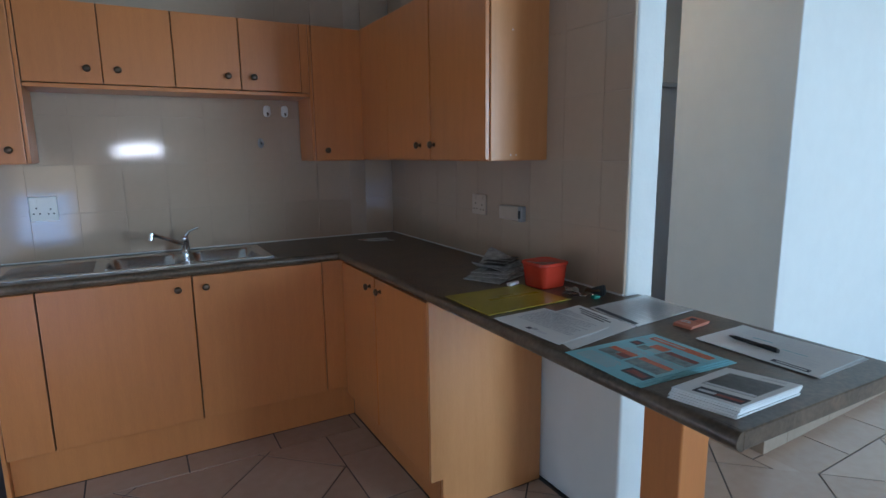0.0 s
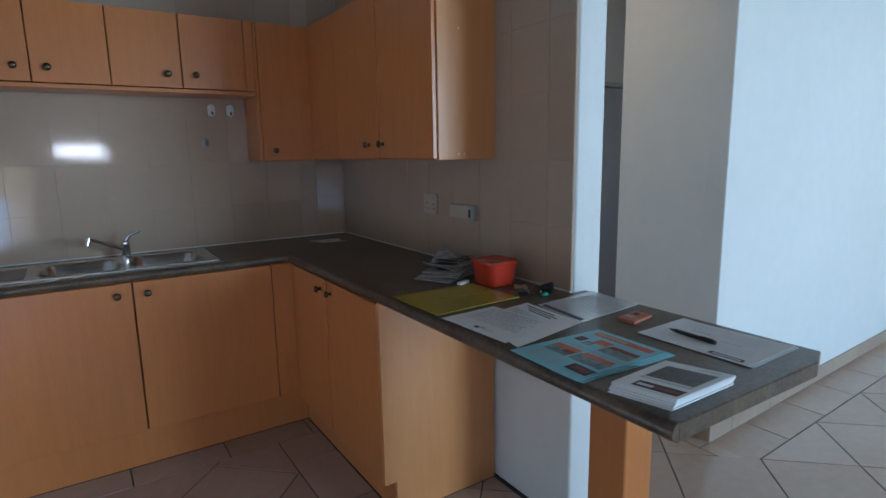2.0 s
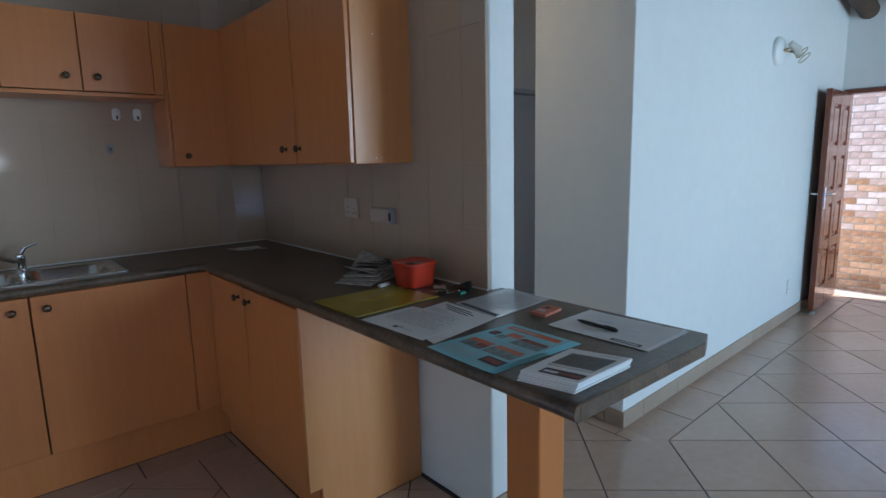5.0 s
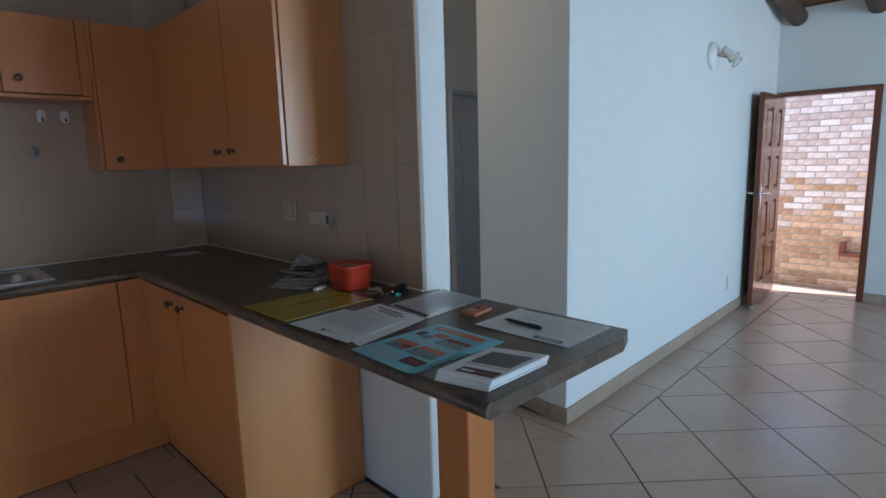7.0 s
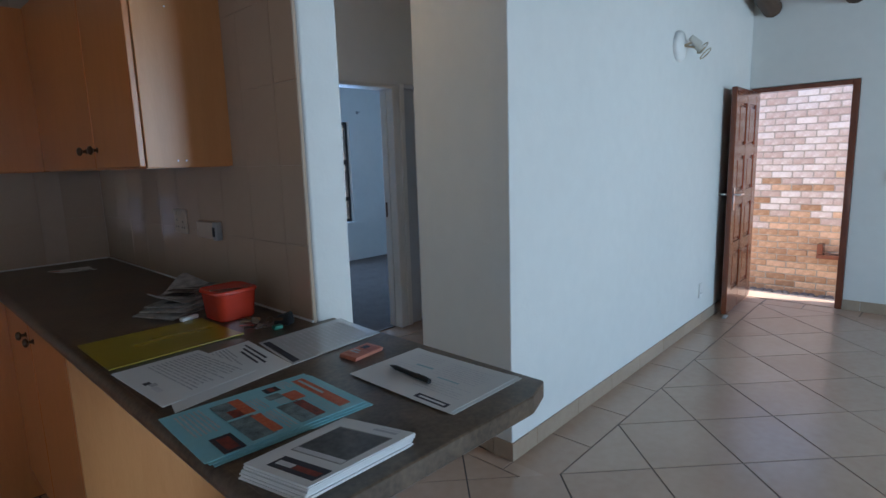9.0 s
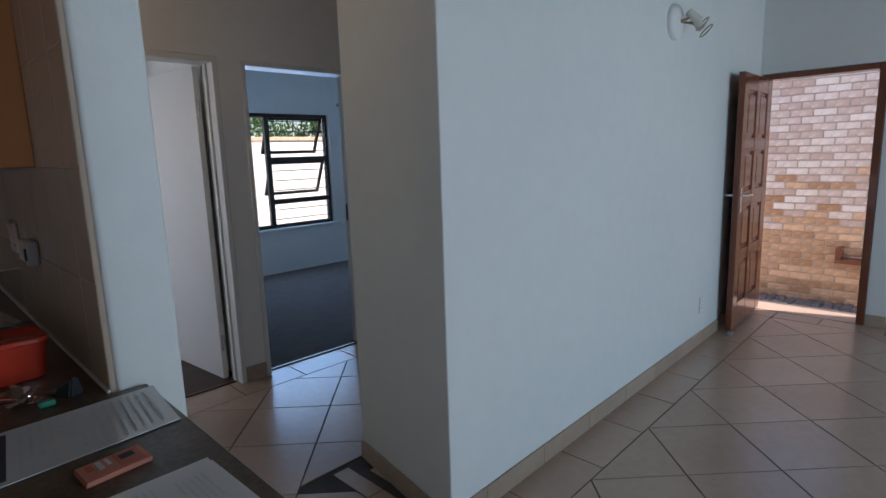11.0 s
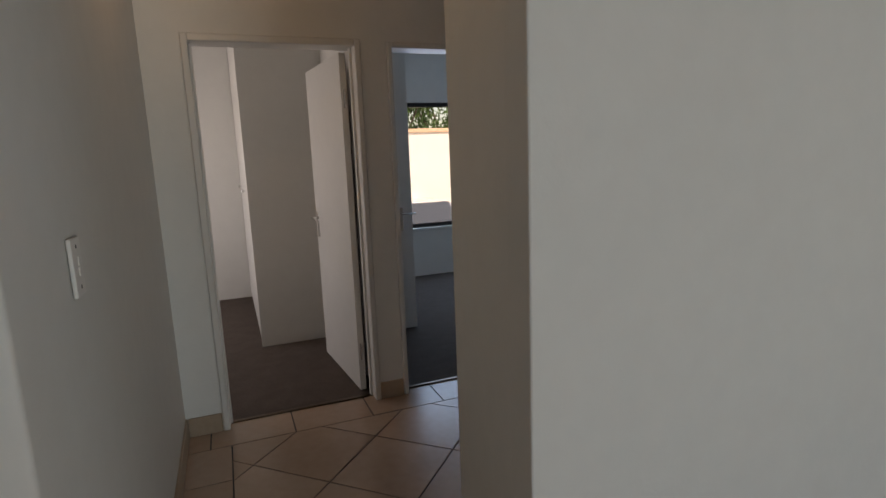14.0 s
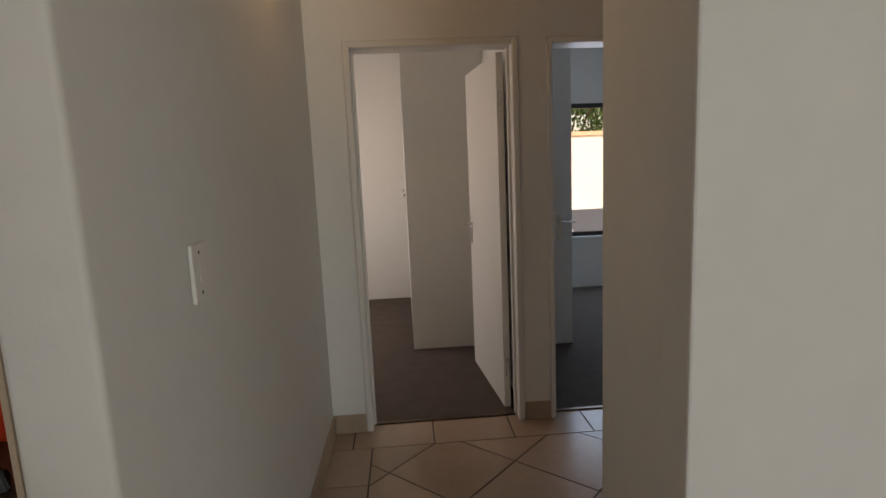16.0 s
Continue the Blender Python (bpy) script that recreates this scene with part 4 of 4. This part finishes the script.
leaf3 = part("door_leaf", box(4.096, 4.570, DOOR_Y + 0.030, DOOR_Y + 0.066, 0.012, 1.946, 0.002), DOOR_SHADED, d3)
for z in (0.25, 1.72):
    part("hinge", rod((4.088, DOOR_Y + 0.036, z - 0.05), (4.088, DOOR_Y + 0.036, z + 0.05), 0.007, sides=10), STEEL, leaf3)

ward = thing("wardrobe", "tall white built-in wardrobe with flush doors and small knobs", "wardrobe")
part("side_panel", box(2.320, 2.903, 5.030, 5.048, 0.004, 2.498, 0.002), DOOR_WHITE, ward)
part("body", box(2.340, 2.903, 5.049, 6.698, 0.06, 2.498), DOOR_WHITE, ward)
part("plinth", box(2.355, 2.380, 5.049, 6.698, 0.004, 0.06), DOOR_WHITE, ward)
for i in range(4):
    y0 = 5.050 + i * 0.411
    d = part("door", box(2.320, 2.338, y0 + 0.002, y0 + 0.409, 0.07, 2.49, 0.002), DOOR_WHITE, ward)
    ky = y0 + (0.375 if i % 2 == 0 else 0.035)
    part("knob", lathe([(0.006, 0), (0.006, 0.012), (0.013, 0.018), (0.013, 0.024), (0.008, 0.028)], Matrix.Translation((2.320, ky, 1.150)) @ Matrix.Rotation(radians(-90), 4, "Y")), CHROME, d, smooth=True)
closet = thing("closet", "white flush closet door with a lever handle in the second bedroom", "closet")
part("body", box(3.017, 3.500, 4.962, 5.55, 0.004, 2.498), DOOR_WHITE, closet)
cd = part("door", box(3.019, 3.512, 4.925, 4.960, 0.012, 2.49, 0.002), DOOR_WHITE, closet)
lever_set(cd, 3.415, 0.905, 4.925, -1, 1)

win = tagged(new("window_1"), "wide dark bronze bedroom window with burglar bars and open sashes", "window", kind="structure")
WX0, WX1, WM, WZ0, WZ1, WY = 3.75, 5.60, 4.755, 0.555, 1.93, FAR_Y + 0.05
for n_, x0, x1, z0, z1 in (("frame_side", WX0, WX0 + 0.04, WZ0, WZ1), ("frame_side", WX1 - 0.04, WX1, WZ0, WZ1), ("frame_head", WX0 + 0.04, WX1 - 0.04, WZ1 - 0.045, WZ1),
                           ("frame_foot", WX0 + 0.04, WX1 - 0.04, WZ0, WZ0 + 0.04), ("mullion", WM - 0.03, WM + 0.03, WZ0 + 0.04, WZ1 - 0.045),
                           ("transom", WM + 0.03, WX1 - 0.04, 1.355, 1.415), ("transom", WM + 0.03, WX1 - 0.04, 0.845, 0.905)):
    part(n_, box(x0 + 0.001, x1 - 0.001, WY, WY + 0.05, z0, z1, 0.003), FRAME_BROWN, win)
for x0, x1, z0, z1 in ((WX0 + 0.04, WM - 0.03, WZ0 + 0.04, WZ1 - 0.045), (WM + 0.03, WX1 - 0.04, WZ0 + 0.04, 0.845)):
    pane = part("pane", box(x0, x1, WY + 0.022, WY + 0.026, z0, z1), GLASS, win)
    pane.visible_shadow = False
for z0, z1 in ((1.415, WZ1 - 0.045), (0.905, 1.355)):
    h, w0, w1 = z1 - z0, WM + 0.032, WX1 - 0.042
    sash = new("sash")
    sash.parent = win
    tagged(sash, "open top-hung window sash")
    sash.matrix_world = pose(0, WY + 0.05, z1, 24, 0, 0)
    for n_, x0, x1, a, b in (("sash_side", w0, w0 + 0.03, -h, 0), ("sash_side", w1 - 0.03, w1, -h, 0), ("sash_rail", w0 + 0.03, w1 - 0.03, -0.03, 0), ("sash_rail", w0 + 0.03, w1 - 0.03, -h, -h + 0.03)):
        part(n_, box(x0, x1, 0, 0.028, a, b), FRAME_BROWN, sash)
    pane = part("pane", box(w0 + 0.03, w1 - 0.03, 0.012, 0.016, -h + 0.03, -0.03), GLASS, sash)
    pane.visible_shadow = False
for i in range(11):
    z = WZ0 + 0.10 + i * 0.118
    part("burglar_bar", box(WM + 0.03, WX1 - 0.04, WY - 0.012, WY - 0.002, z, z + 0.010), FRAME_BROWN, win)
part("sill", box(WX0 - 0.02, WX1 + 0.02, FAR_Y - 0.02, FAR_Y + 0.05, WZ0 - 0.03, WZ0 - 0.001, 0.004), PLASTER, win)
part("lintel_edge", box(WX0, WX1, FAR_Y + 0.002, FAR_Y + 0.05, WZ1 + 0.0005, WZ1 + 0.003), FRAME_BROWN, win)
for x in (3.9, 5.75):
    br = thing("curtain_bracket", "small white curtain rail bracket above the window", "bracket", "curtain brackets")
    br.location = (x, FAR_Y, 2.06)
    part("plate", box(-0.02, 0.02, -0.006, 0, -0.02, 0.02, 0.002), GREY_PLASTIC, br)
    part("arm", rod((0, -0.006, 0), (0, -0.06, 0.006), 0.006, sides=8), GREY_PLASTIC, br)

hl = thing("hall_wall_lamp", "small lit warm bulb in a white holder on the hall wall", "wall light")
part("holder", lathe([(0.045, 0), (0.045, 0.012), (0.022, 0.02), (0.020, 0.06)], Matrix.Translation((HALL_X, 2.95, 2.42)) @ Matrix.Rotation(radians(90), 4, "Y")), WHITE_PLASTIC, hl, smooth=True)
part("bulb", ball((HALL_X + 0.085, 2.95, 2.42), 0.028), BULB, hl, "glowing warm bulb", smooth=True)

# windows behind the walk
for n_, x0, x1, z0, z1 in (("window_2", 3.3, 5.0, 0.55, 2.55), ("window_3", -1.3, -0.25, 0.15, 1.35), ("window_4", 0.09, 0.75, 1.42, 1.62)):
    w = tagged(new(n_), "white framed window in the wall behind the walk", "window", kind="structure")
    for nm, a, b, c, d in (("frame_side", x0, x0 + 0.03, z0, z1), ("frame_side", x1 - 0.03, x1, z0, z1), ("frame_head", x0 + 0.03, x1 - 0.03, z1 - 0.03, z1), ("frame_foot", x0 + 0.03, x1 - 0.03, z0, z0 + 0.03)):
        part(nm, box(a + 0.001, b - 0.001, -3.55, -3.50, c, d), DOOR_WHITE, w)

w = tagged(new("window_5"), "white framed kitchen window in the side wall", "window", kind="structure")
for nm, a, b, c, d in (("frame_side", 1.80, 1.84, 0.08, 0.82), ("frame_side", 2.96, 3.00, 0.08, 0.82), ("frame_head", 1.84, 2.96, 0.78, 0.82), ("frame_foot", 1.84, 2.96, 0.08, 0.12)):
    part(nm, box(-1.46, -1.41, a + 0.001, b - 0.001, c, d), DOOR_WHITE, w)

# ---- outdoors ----
GZ = -1.25
bound = thing("boundary_wall", "pale sunlit boundary wall with a brick top course", "wall")
part("wall_face", box(-8, 22, 16.0, 16.3, GZ, 1.95), OUT_WALL, bound)
part("coping", box(-8.05, 22.05, 15.96, 16.34, 1.951, 2.06, 0.01), BRICK, bound, "red brick coping")


def tree(x, y, h, seed, spread):
    rnd = random.Random(seed)
    t = thing("tree", "green leafy tree behind the boundary wall", "tree", "trees")
    t.location = (x, y, GZ)
    bm = rod((0, 0, 0), (0.05, 0, h * 0.45), 0.16, 0.11, 10)
    tips = []
    for i in range(9):
        a, r = rnd.uniform(0, 6.28), rnd.uniform(0.4, 1.0) * spread
        tip = Vector((r * math.cos(a), r * math.sin(a), h * rnd.uniform(0.55, 1.0)))
        rod((0.05, 0, h * rnd.uniform(0.32, 0.45)), tip, 0.06, 0.015, 6, bm)
        tips.append(tip)
    part("trunk", bm, BARK, t)
    verts, faces = [], []
    for tip in tips:
        for k in range(330):
            d = Vector((rnd.gauss(0, 0.42), rnd.gauss(0, 0.42), rnd.gauss(0, 0.30))) * spread * 0.62
            p = tip + d
            e = Euler((rnd.uniform(0, 6), rnd.uniform(0, 6), rnd.uniform(0, 6))).to_matrix()
            s = rnd.uniform(0.05, 0.10)
            b = len(verts)
            verts += [p + e @ Vector(q) for q in ((-s, 0, 0), (0, -s * 0.45, 0.01), (s, 0, 0), (0, s * 0.45, 0.01))]
            faces.append((b, b + 1, b + 2, b + 3))
    me = bpy.data.meshes.new("crown")
    me.from_pydata(verts, [], faces)
    me.materials.append(LEAF)
    crown = new("crown", me)
    crown.parent = t


for i, (x, y, h) in enumerate(((7.2, 18.2, 4.6), (9.4, 18.6, 4.9), (11.8, 18.2, 4.5), (5.0, 18.7, 4.8), (14.2, 18.5, 4.7))):
    tree(x, y, h, 80 + i, 1.5)

car = thing("parked_car", "pale silver parked car standing outside the bedroom window", "car")
CAR_M = pose(6.75, 14.3, GZ, 0, 0, -88)
car.matrix_world = CAR_M
side = [(-2.05, 0.28), (2.05, 0.28), (2.08, 0.55), (1.95, 0.80), (1.05, 0.92), (0.45, 1.36), (-0.95, 1.40), (-1.65, 0.98), (-2.05, 0.92)]
bm = prism(side, -0.82, 0.82, 0.05, 2)
bm.transform(Matrix(((1, 0, 0, 0), (0, 0, 1, 0), (0, 1, 0, 0), (0, 0, 0, 1))))
part("body", bm, CAR_PAINT, car, smooth=True)
part("windscreen", box(-0.40, 0.40, -0.66, 0.66, -0.006, 0.006), CAR_GLASS, car).matrix_basis = pose(0.77, 0, 1.15, 0, 36.5, 0) @ pose(0, 0, 0.012)
for s in (-1, 1):
    part("side_window", prism([(0.40, 0.95), (0.30, 1.28), (-0.85, 1.30), (-1.25, 0.98)], -0.006, 0.006), CAR_GLASS, car).matrix_basis = Matrix(((1, 0, 0, 0), (0, 0, 1, s * 0.826), (0, 1, 0, 0), (0, 0, 0, 1)))
    part("headlight", box(1.98, 2.07, s * 0.62 - 0.16, s * 0.62 + 0.16, 0.62, 0.76, 0.02), CHROME, car, "clear headlight")
    part("mirror", box(0.42, 0.56, s * 0.90 - 0.08, s * 0.90 + 0.08, 0.95, 1.07, 0.03), CAR_PAINT, car)
    for x in (-1.3, 1.3):
        wheel = new("wheel")
        wheel.parent = car
        wheel.matrix_basis = pose(x, s * 0.76, 0.30, 90, 0, 0)
        part("tyre", rod((0, 0, -0.09), (0, 0, 0.09), 0.30, sides=24), RUBBER, wheel, smooth=True)
        part("rim", rod((0, 0, -0.095), (0, 0, 0.095), 0.18, sides=16), STEEL, wheel, smooth=True)
part("bumper", box(2.00, 2.12, -0.80, 0.80, 0.30, 0.52, 0.03), GREY_PLASTIC, car, "grey front bumper")
part("grille", box(2.03, 2.085, -0.42, 0.42, 0.60, 0.74, 0.01), BLACK, car)

brick_wall = structure("wall_brick", box(9.252, 9.47, -1.5, 6.0, -0.53, 2.42), MORTAR, "mottled face-brick boundary wall outside the entrance", "brick wall")
bracket = thing("timber_ledge", "short dark timber ledge fixed to the brick wall", "ledge")
part("shelf", box(9.05, 9.236, 1.30, 1.76, 0.00, 0.05, 0.006), MERANTI, bracket)
part("upright", box(9.07, 9.236, 1.70, 1.76, 0.051, 0.18, 0.006), MERANTI, bracket)

# ---- pieces: bricks, cobbles, wall tiles, skirting, floor tiles ----
BRICK_ME = mesh_of("brick", box(-0.012, 0.014, -0.111, 0.111, -0.0365, 0.0365, 0.008, 1), BRICK)
SKYLIT_ME = mesh_of("brick", box(-0.012, 0.014, -0.111, 0.111, -0.0365, 0.0365, 0.008, 1), SKYLIT_BRICK)


def piece(name, me, parent, m):
    ob = new(name, me)
    ob.parent = parent
    ob.matrix_basis = m
    return ob


rnd = random.Random(5)
rest = bmesh.new()
for row in range(34):
    z = -0.49 + row * 0.0855
    for col in range(16):
        y = 0.60 + col * 0.234 + (0.117 if row % 2 else 0)
        m = pose(9.252 + rnd.uniform(-0.003, 0.003), y + rnd.uniform(-0.003, 0.003), z + rnd.uniform(-0.002, 0.002), rnd.uniform(-0.6, 0.6), rnd.uniform(-1, 1), rnd.uniform(-1, 1))
        if 1.20 < y < 3.10:
            # the higher the course, the more bricks take the skylight colour
            piece("brick", SKYLIT_ME if rnd.random() < (row - 6) / 13 else BRICK_ME, brick_wall, m)
        else:
            add_box(rest, -0.012, 0.014, -0.111, 0.111, -0.0365, 0.0365, m)
part("brick_rest", rest, BRICK, brick_wall, kind="stuff")

bed = thing("cobble_strip", "strip of rough grey cobbles along the brick wall", "cobbles")
COB = mesh_of("cobble", ball((0, 0, 0), 0.052, (1, 1, 0.6), u=8, v=6), COBBLE, True)
for i in range(6):
    for j in range(26):
        piece("cobble", COB, bed, pose(8.76 + i * 0.082 + rnd.uniform(-0.012, 0.012), 0.9 + j * 0.098 + rnd.uniform(-0.015, 0.015), -0.515 + rnd.uniform(-0.008, 0.006), rnd.uniform(-8, 8), rnd.uniform(-8, 8), rnd.uniform(0, 90)))

# glazed wall tiles, 0.2 m wide and 0.235 m high
tiles_sink = structure("wall_tiling_sink", box(-0.9, 1.725, TILE_Y, TILE_Y + 0.0115, 0.90, 2.40), GROUT, "beige glazed tiling on the sink wall", "wall tiles")
tiles_side = structure("wall_tiling_side", box(TILE_X, TILE_X + 0.0095, END_Y + 0.004, TILE_Y - 0.001, 0.90, 2.40), GROUT, "beige glazed tiling on the partition wall", "wall tiles")
TW, TH = 0.2, 0.235
TILE_ME = mesh_of("tile", box(-TW / 2 + 0.0006, TW / 2 - 0.0006, -0.002, 0.002, -TH / 2 + 0.0007, TH / 2 - 0.0007, 0.0007, 1), WALL_TILE)
for row in range(6):
    z = 0.915 + TH * (row + 0.5)
    for col in range(9):
        x = 0.037 + TW * (col - 1.5) + (0.0)
        if x + TW / 2 > TILE_X - 0.004:
            continue
        piece("tile", TILE_ME, tiles_sink, pose(x, TILE_Y, z, rnd.uniform(-0.16, 0.16), 0, rnd.uniform(-0.16, 0.16)))
    piece("tile", mesh_of("tile", box(1.5382, TILE_X - 0.006, TILE_Y - 0.002, TILE_Y + 0.002, z - TH / 2 + 0.0012, z + TH / 2 - 0.0012, 0.0012, 1), WALL_TILE), tiles_sink, Matrix())
    for col in range(10):
        y = TILE_Y - 0.006 - TW * (col + 0.5)
        if y - TW / 2 < END_Y:
            piece("tile", mesh_of("tile", box(TILE_X - 0.002, TILE_X + 0.002, END_Y + 0.006, y + TW / 2 - 0.0012, z - TH / 2 + 0.0012, z + TH / 2 - 0.0012, 0.0012, 1), WALL_TILE), tiles_side, Matrix())
        else:
            piece("tile", TILE_ME, tiles_side, pose(TILE_X, y, z, 0, rnd.uniform(-0.1, 0.1), 0) @ pose(0, 0, 0, 0, 0, -90 + rnd.uniform(-0.1, 0.1)))

# skirting tiles
skirting = structure("baseboard", box(2.80, 2.86, 2.0, 2.4, 0.001, 0.003), GROUT, "beige tile skirting with thin joints", "skirting")


def skirt_run(p, q, height=0.088, start=0.0, length=0.41, thick=0.011):
    p, q = Vector((*p, 0)), Vector((*q, 0))
    total, way = (q - p).length, (q - p).normalized()
    a = math.atan2(way.y, way.x)
    s = -start
    while s < total:
        s0, s1 = max(0, s) + 0.001, min(total, s + length) - 0.001
        if s1 - s0 > 0.01:
            me = mesh_of("skirting_tile", box(s0, s1, 0.0, thick, 0.0, height, 0.0015, 1), SKIRT)
            piece("skirting_tile", me, skirting, Matrix.Translation(p) @ Matrix.Rotation(a, 4, "Z"))
        s += length


skirt_run((6.54, 1.9555), (2.744, 1.8445), start=0.1)
skirt_run((2.7555, 1.834), (2.7555, 1.945))
skirt_run((2.756, 1.947), (2.856, 2.519))
skirt_run((FRONT_X, -3.3), (FRONT_X, 1.136), start=0.2)
skirt_run((HALL_END + 0.001, END_Y), (1.7235, END_Y), height=0.09)
skirt_run((HALL_X, DOOR_Y - 0.001), (HALL_END, END_Y), height=0.1)
skirt_run((2.043, DOOR_Y), (HALL_X + 0.012, DOOR_Y), height=0.1)
skirt_run((3.033, DOOR_Y), (2.896, DOOR_Y), height=0.1)
skirt_run((4.70, DOOR_Y), (4.622, DOOR_Y), height=0.1)


# floor tiles laid at 45 degrees, with straight borders along the walls
def clip(poly, a, b, c):
    """The part of a polygon where a x + b y <= c."""
    out = []
    for p, q in zip(poly, poly[1:] + poly[:1]):
        dp, dq = a * p[0] + b * p[1] - c, a * q[0] + b * q[1] - c
        if dp <= 0:
            out.append(p)
        if dp * dq < 0:
            t = dp / (dp - dq)
            out.append((p[0] + (q[0] - p[0]) * t, p[1] + (q[1] - p[1]) * t))
    return out


def area(poly):
    return abs(sum(p[0] * q[1] - q[0] * p[1] for p, q in zip(poly, poly[1:] + poly[:1]))) / 2


def shrink(poly, d):
    if sum(p[0] * q[1] - q[0] * p[1] for p, q in zip(poly, poly[1:] + poly[:1])) < 0:
        poly = poly[::-1]
    cut = poly
    for p, q in zip(poly, poly[1:] + poly[:1]):
        ex, ey = q[0] - p[0], q[1] - p[1]
        n = math.hypot(ex, ey)
        if n < 1e-5:
            continue
        a, b = ey / n, -ex / n
        cut = clip(cut, a, b, a * p[0] + b * p[1] - d)
        if len(cut) < 3:
            return []
    return cut


HALF, GX, GY, SKEW = 0.2935, 2.804, 1.620, 0.0275
tile_polys = []
for i in range(-24, 24):
    for j in range(-10, 20):
        u, v = HALF * (2 * i + j), -HALF * j - HALF
        cx, cy = GX + u - SKEW * v, GY + v + SKEW * u
        if not (-1.5 < cx < 6.9 and -3.6 < cy < 3.95):
            continue
        poly = [(cx + HALF * (a - SKEW * b), cy + HALF * (b + SKEW * a)) for a, b in ((-1, 0), (0, -1), (1, 0), (0, 1))]
        if cx < 1.30 and cy > 2.1:
            rest_ = clip(clip(poly, -1, 0, -1.017), 0, 1, 2.22)
            if len(rest_) > 2 and area(rest_) > 0.002:
                tile_polys.append(rest_)
            poly = clip(clip(poly, 1, 0, 1.017), 0, 1, 3.06)
        elif cx < 1.80:
            poly = clip(poly, 1, 0, 1.715) if cy > 1.72 else poly
            poly = clip(poly, 0, 1, 2.22) if cy > 1.9 else poly
        elif cx < 2.70 or cy > 2.45:
            if cy > 1.75:
                nook = clip(clip(poly, 1, 0, 1.715), 0, 1, 2.22)
                if len(nook) > 2 and area(nook) > 0.002:
                    tile_polys.append(nook)
                poly = clip(clip(poly, -1, 0, -2.08), 0, 1, 3.60)
                if cy < 2.45:
                    poly = clip(poly, 1, 0, 2.668)
                elif cx > 2.7:
                    poly = clip(poly, 0, -1, -2.53)
        else:
            side = clip(clip(poly, 1, 0, 2.668), SKEW, -1, SKEW * GX - GY)
            if len(side) > 2 and area(side) > 0.002:
                tile_polys.append(side)
            poly = clip(poly, -SKEW, 1, GY - SKEW * GX)
            poly = clip(poly, 1, 0, 6.36)
        if len(poly) > 2 and area(poly) > 0.0004:
            tile_polys.append(poly)


def strip(p, q, width, start=0.0, length=0.41):
    """Border tiles along p to q, laid to the left of that way."""
    p, q = Vector(p), Vector(q)
    way = (q - p).normalized()
    left = Vector((-way.y, way.x)) * width
    s, total = -start, (q - p).length
    while s < total:
        a, b = p + way * max(0, s), p + way * min(total, s + length)
        tile_polys.append([tuple(a), tuple(b), tuple(b + left), tuple(a + left)])
        s += length


def border_y(x):
    return GY + SKEW * (x - GX)


s = 2.684
while s < 6.36:
    e = min(6.36, s + 0.41)
    first = s < 2.7
    tile_polys.append([(2.668 if first else s, border_y(2.668 if first else s)), (e, border_y(e)), (e, living_y(e) - 0.004), (2.75 if first else s, living_y(s) - 0.004)])
    s += 0.41
strip((6.36, 1.71), (6.36, -3.4), 0.20, start=0.1)
strip((2.08, 1.79), (2.08, 3.60), 0.208, start=0.15)
strip((1.872, 3.60), (4.6, 3.60), 0.255, start=0.3)
strip((2.668, 1.627), (2.668, 2.50), -0.085, start=0.2)
strip((1.017, 3.06), (1.017, 2.22), 0.216, start=0.19)
strip((-1.2, 3.06), (1.232, 3.06), 0.17, start=0.06)
tile_polys.append([(6.36, 1.716), (6.56, 1.716), (6.56, 1.95), (6.36, 1.945)])


def tile_bm(poly, bm, dz):
    k = len(poly)
    inner = shrink(poly, 0.0012)
    low = [bm.verts.new((x, y, -0.006)) for x, y in poly]
    mid = [bm.verts.new((x, y, -0.0012 + dz)) for x, y in poly]
    for a in range(k):
        bm.faces.new((low[a], low[(a + 1) % k], mid[(a + 1) % k], mid[a]))
    if len(inner) == k:
        c = Vector((sum(p[0] for p in poly) / k, sum(p[1] for p in poly) / k))
        top_ = [bm.verts.new((p[0] + (c.x - p[0]) * 0.006, p[1] + (c.y - p[1]) * 0.006, dz)) for p in poly]
        for a in range(k):
            bm.faces.new((mid[a], mid[(a + 1) % k], top_[(a + 1) % k], top_[a]))
        bm.faces.new(top_)
    else:
        bm.faces.new(mid)


near, far = [], []
for poly in tile_polys:
    poly = shrink(poly, 0.0032)
    if len(poly) < 3 or area(poly) < 0.0003:
        continue
    cx, cy = sum(p[0] for p in poly) / len(poly), sum(p[1] for p in poly) / len(poly)
    (near if -0.2 < cy and (cx > 0.2 or cy > 2.2) else far).append(poly)
near, far = near[:298], far + near[298:]
for poly in near:
    bm = bmesh.new()
    tile_bm(poly, bm, rnd.uniform(-0.0006, 0.0003))
    piece("floor_tile", mesh_of("floor_tile", bm, FLOOR_TILE), floor, Matrix())
bm = bmesh.new()
for poly in far:
    tile_bm(poly, bm, rnd.uniform(-0.0006, 0.0003))
part("floor_tile_rest", bm, FLOOR_TILE, floor, kind="stuff")
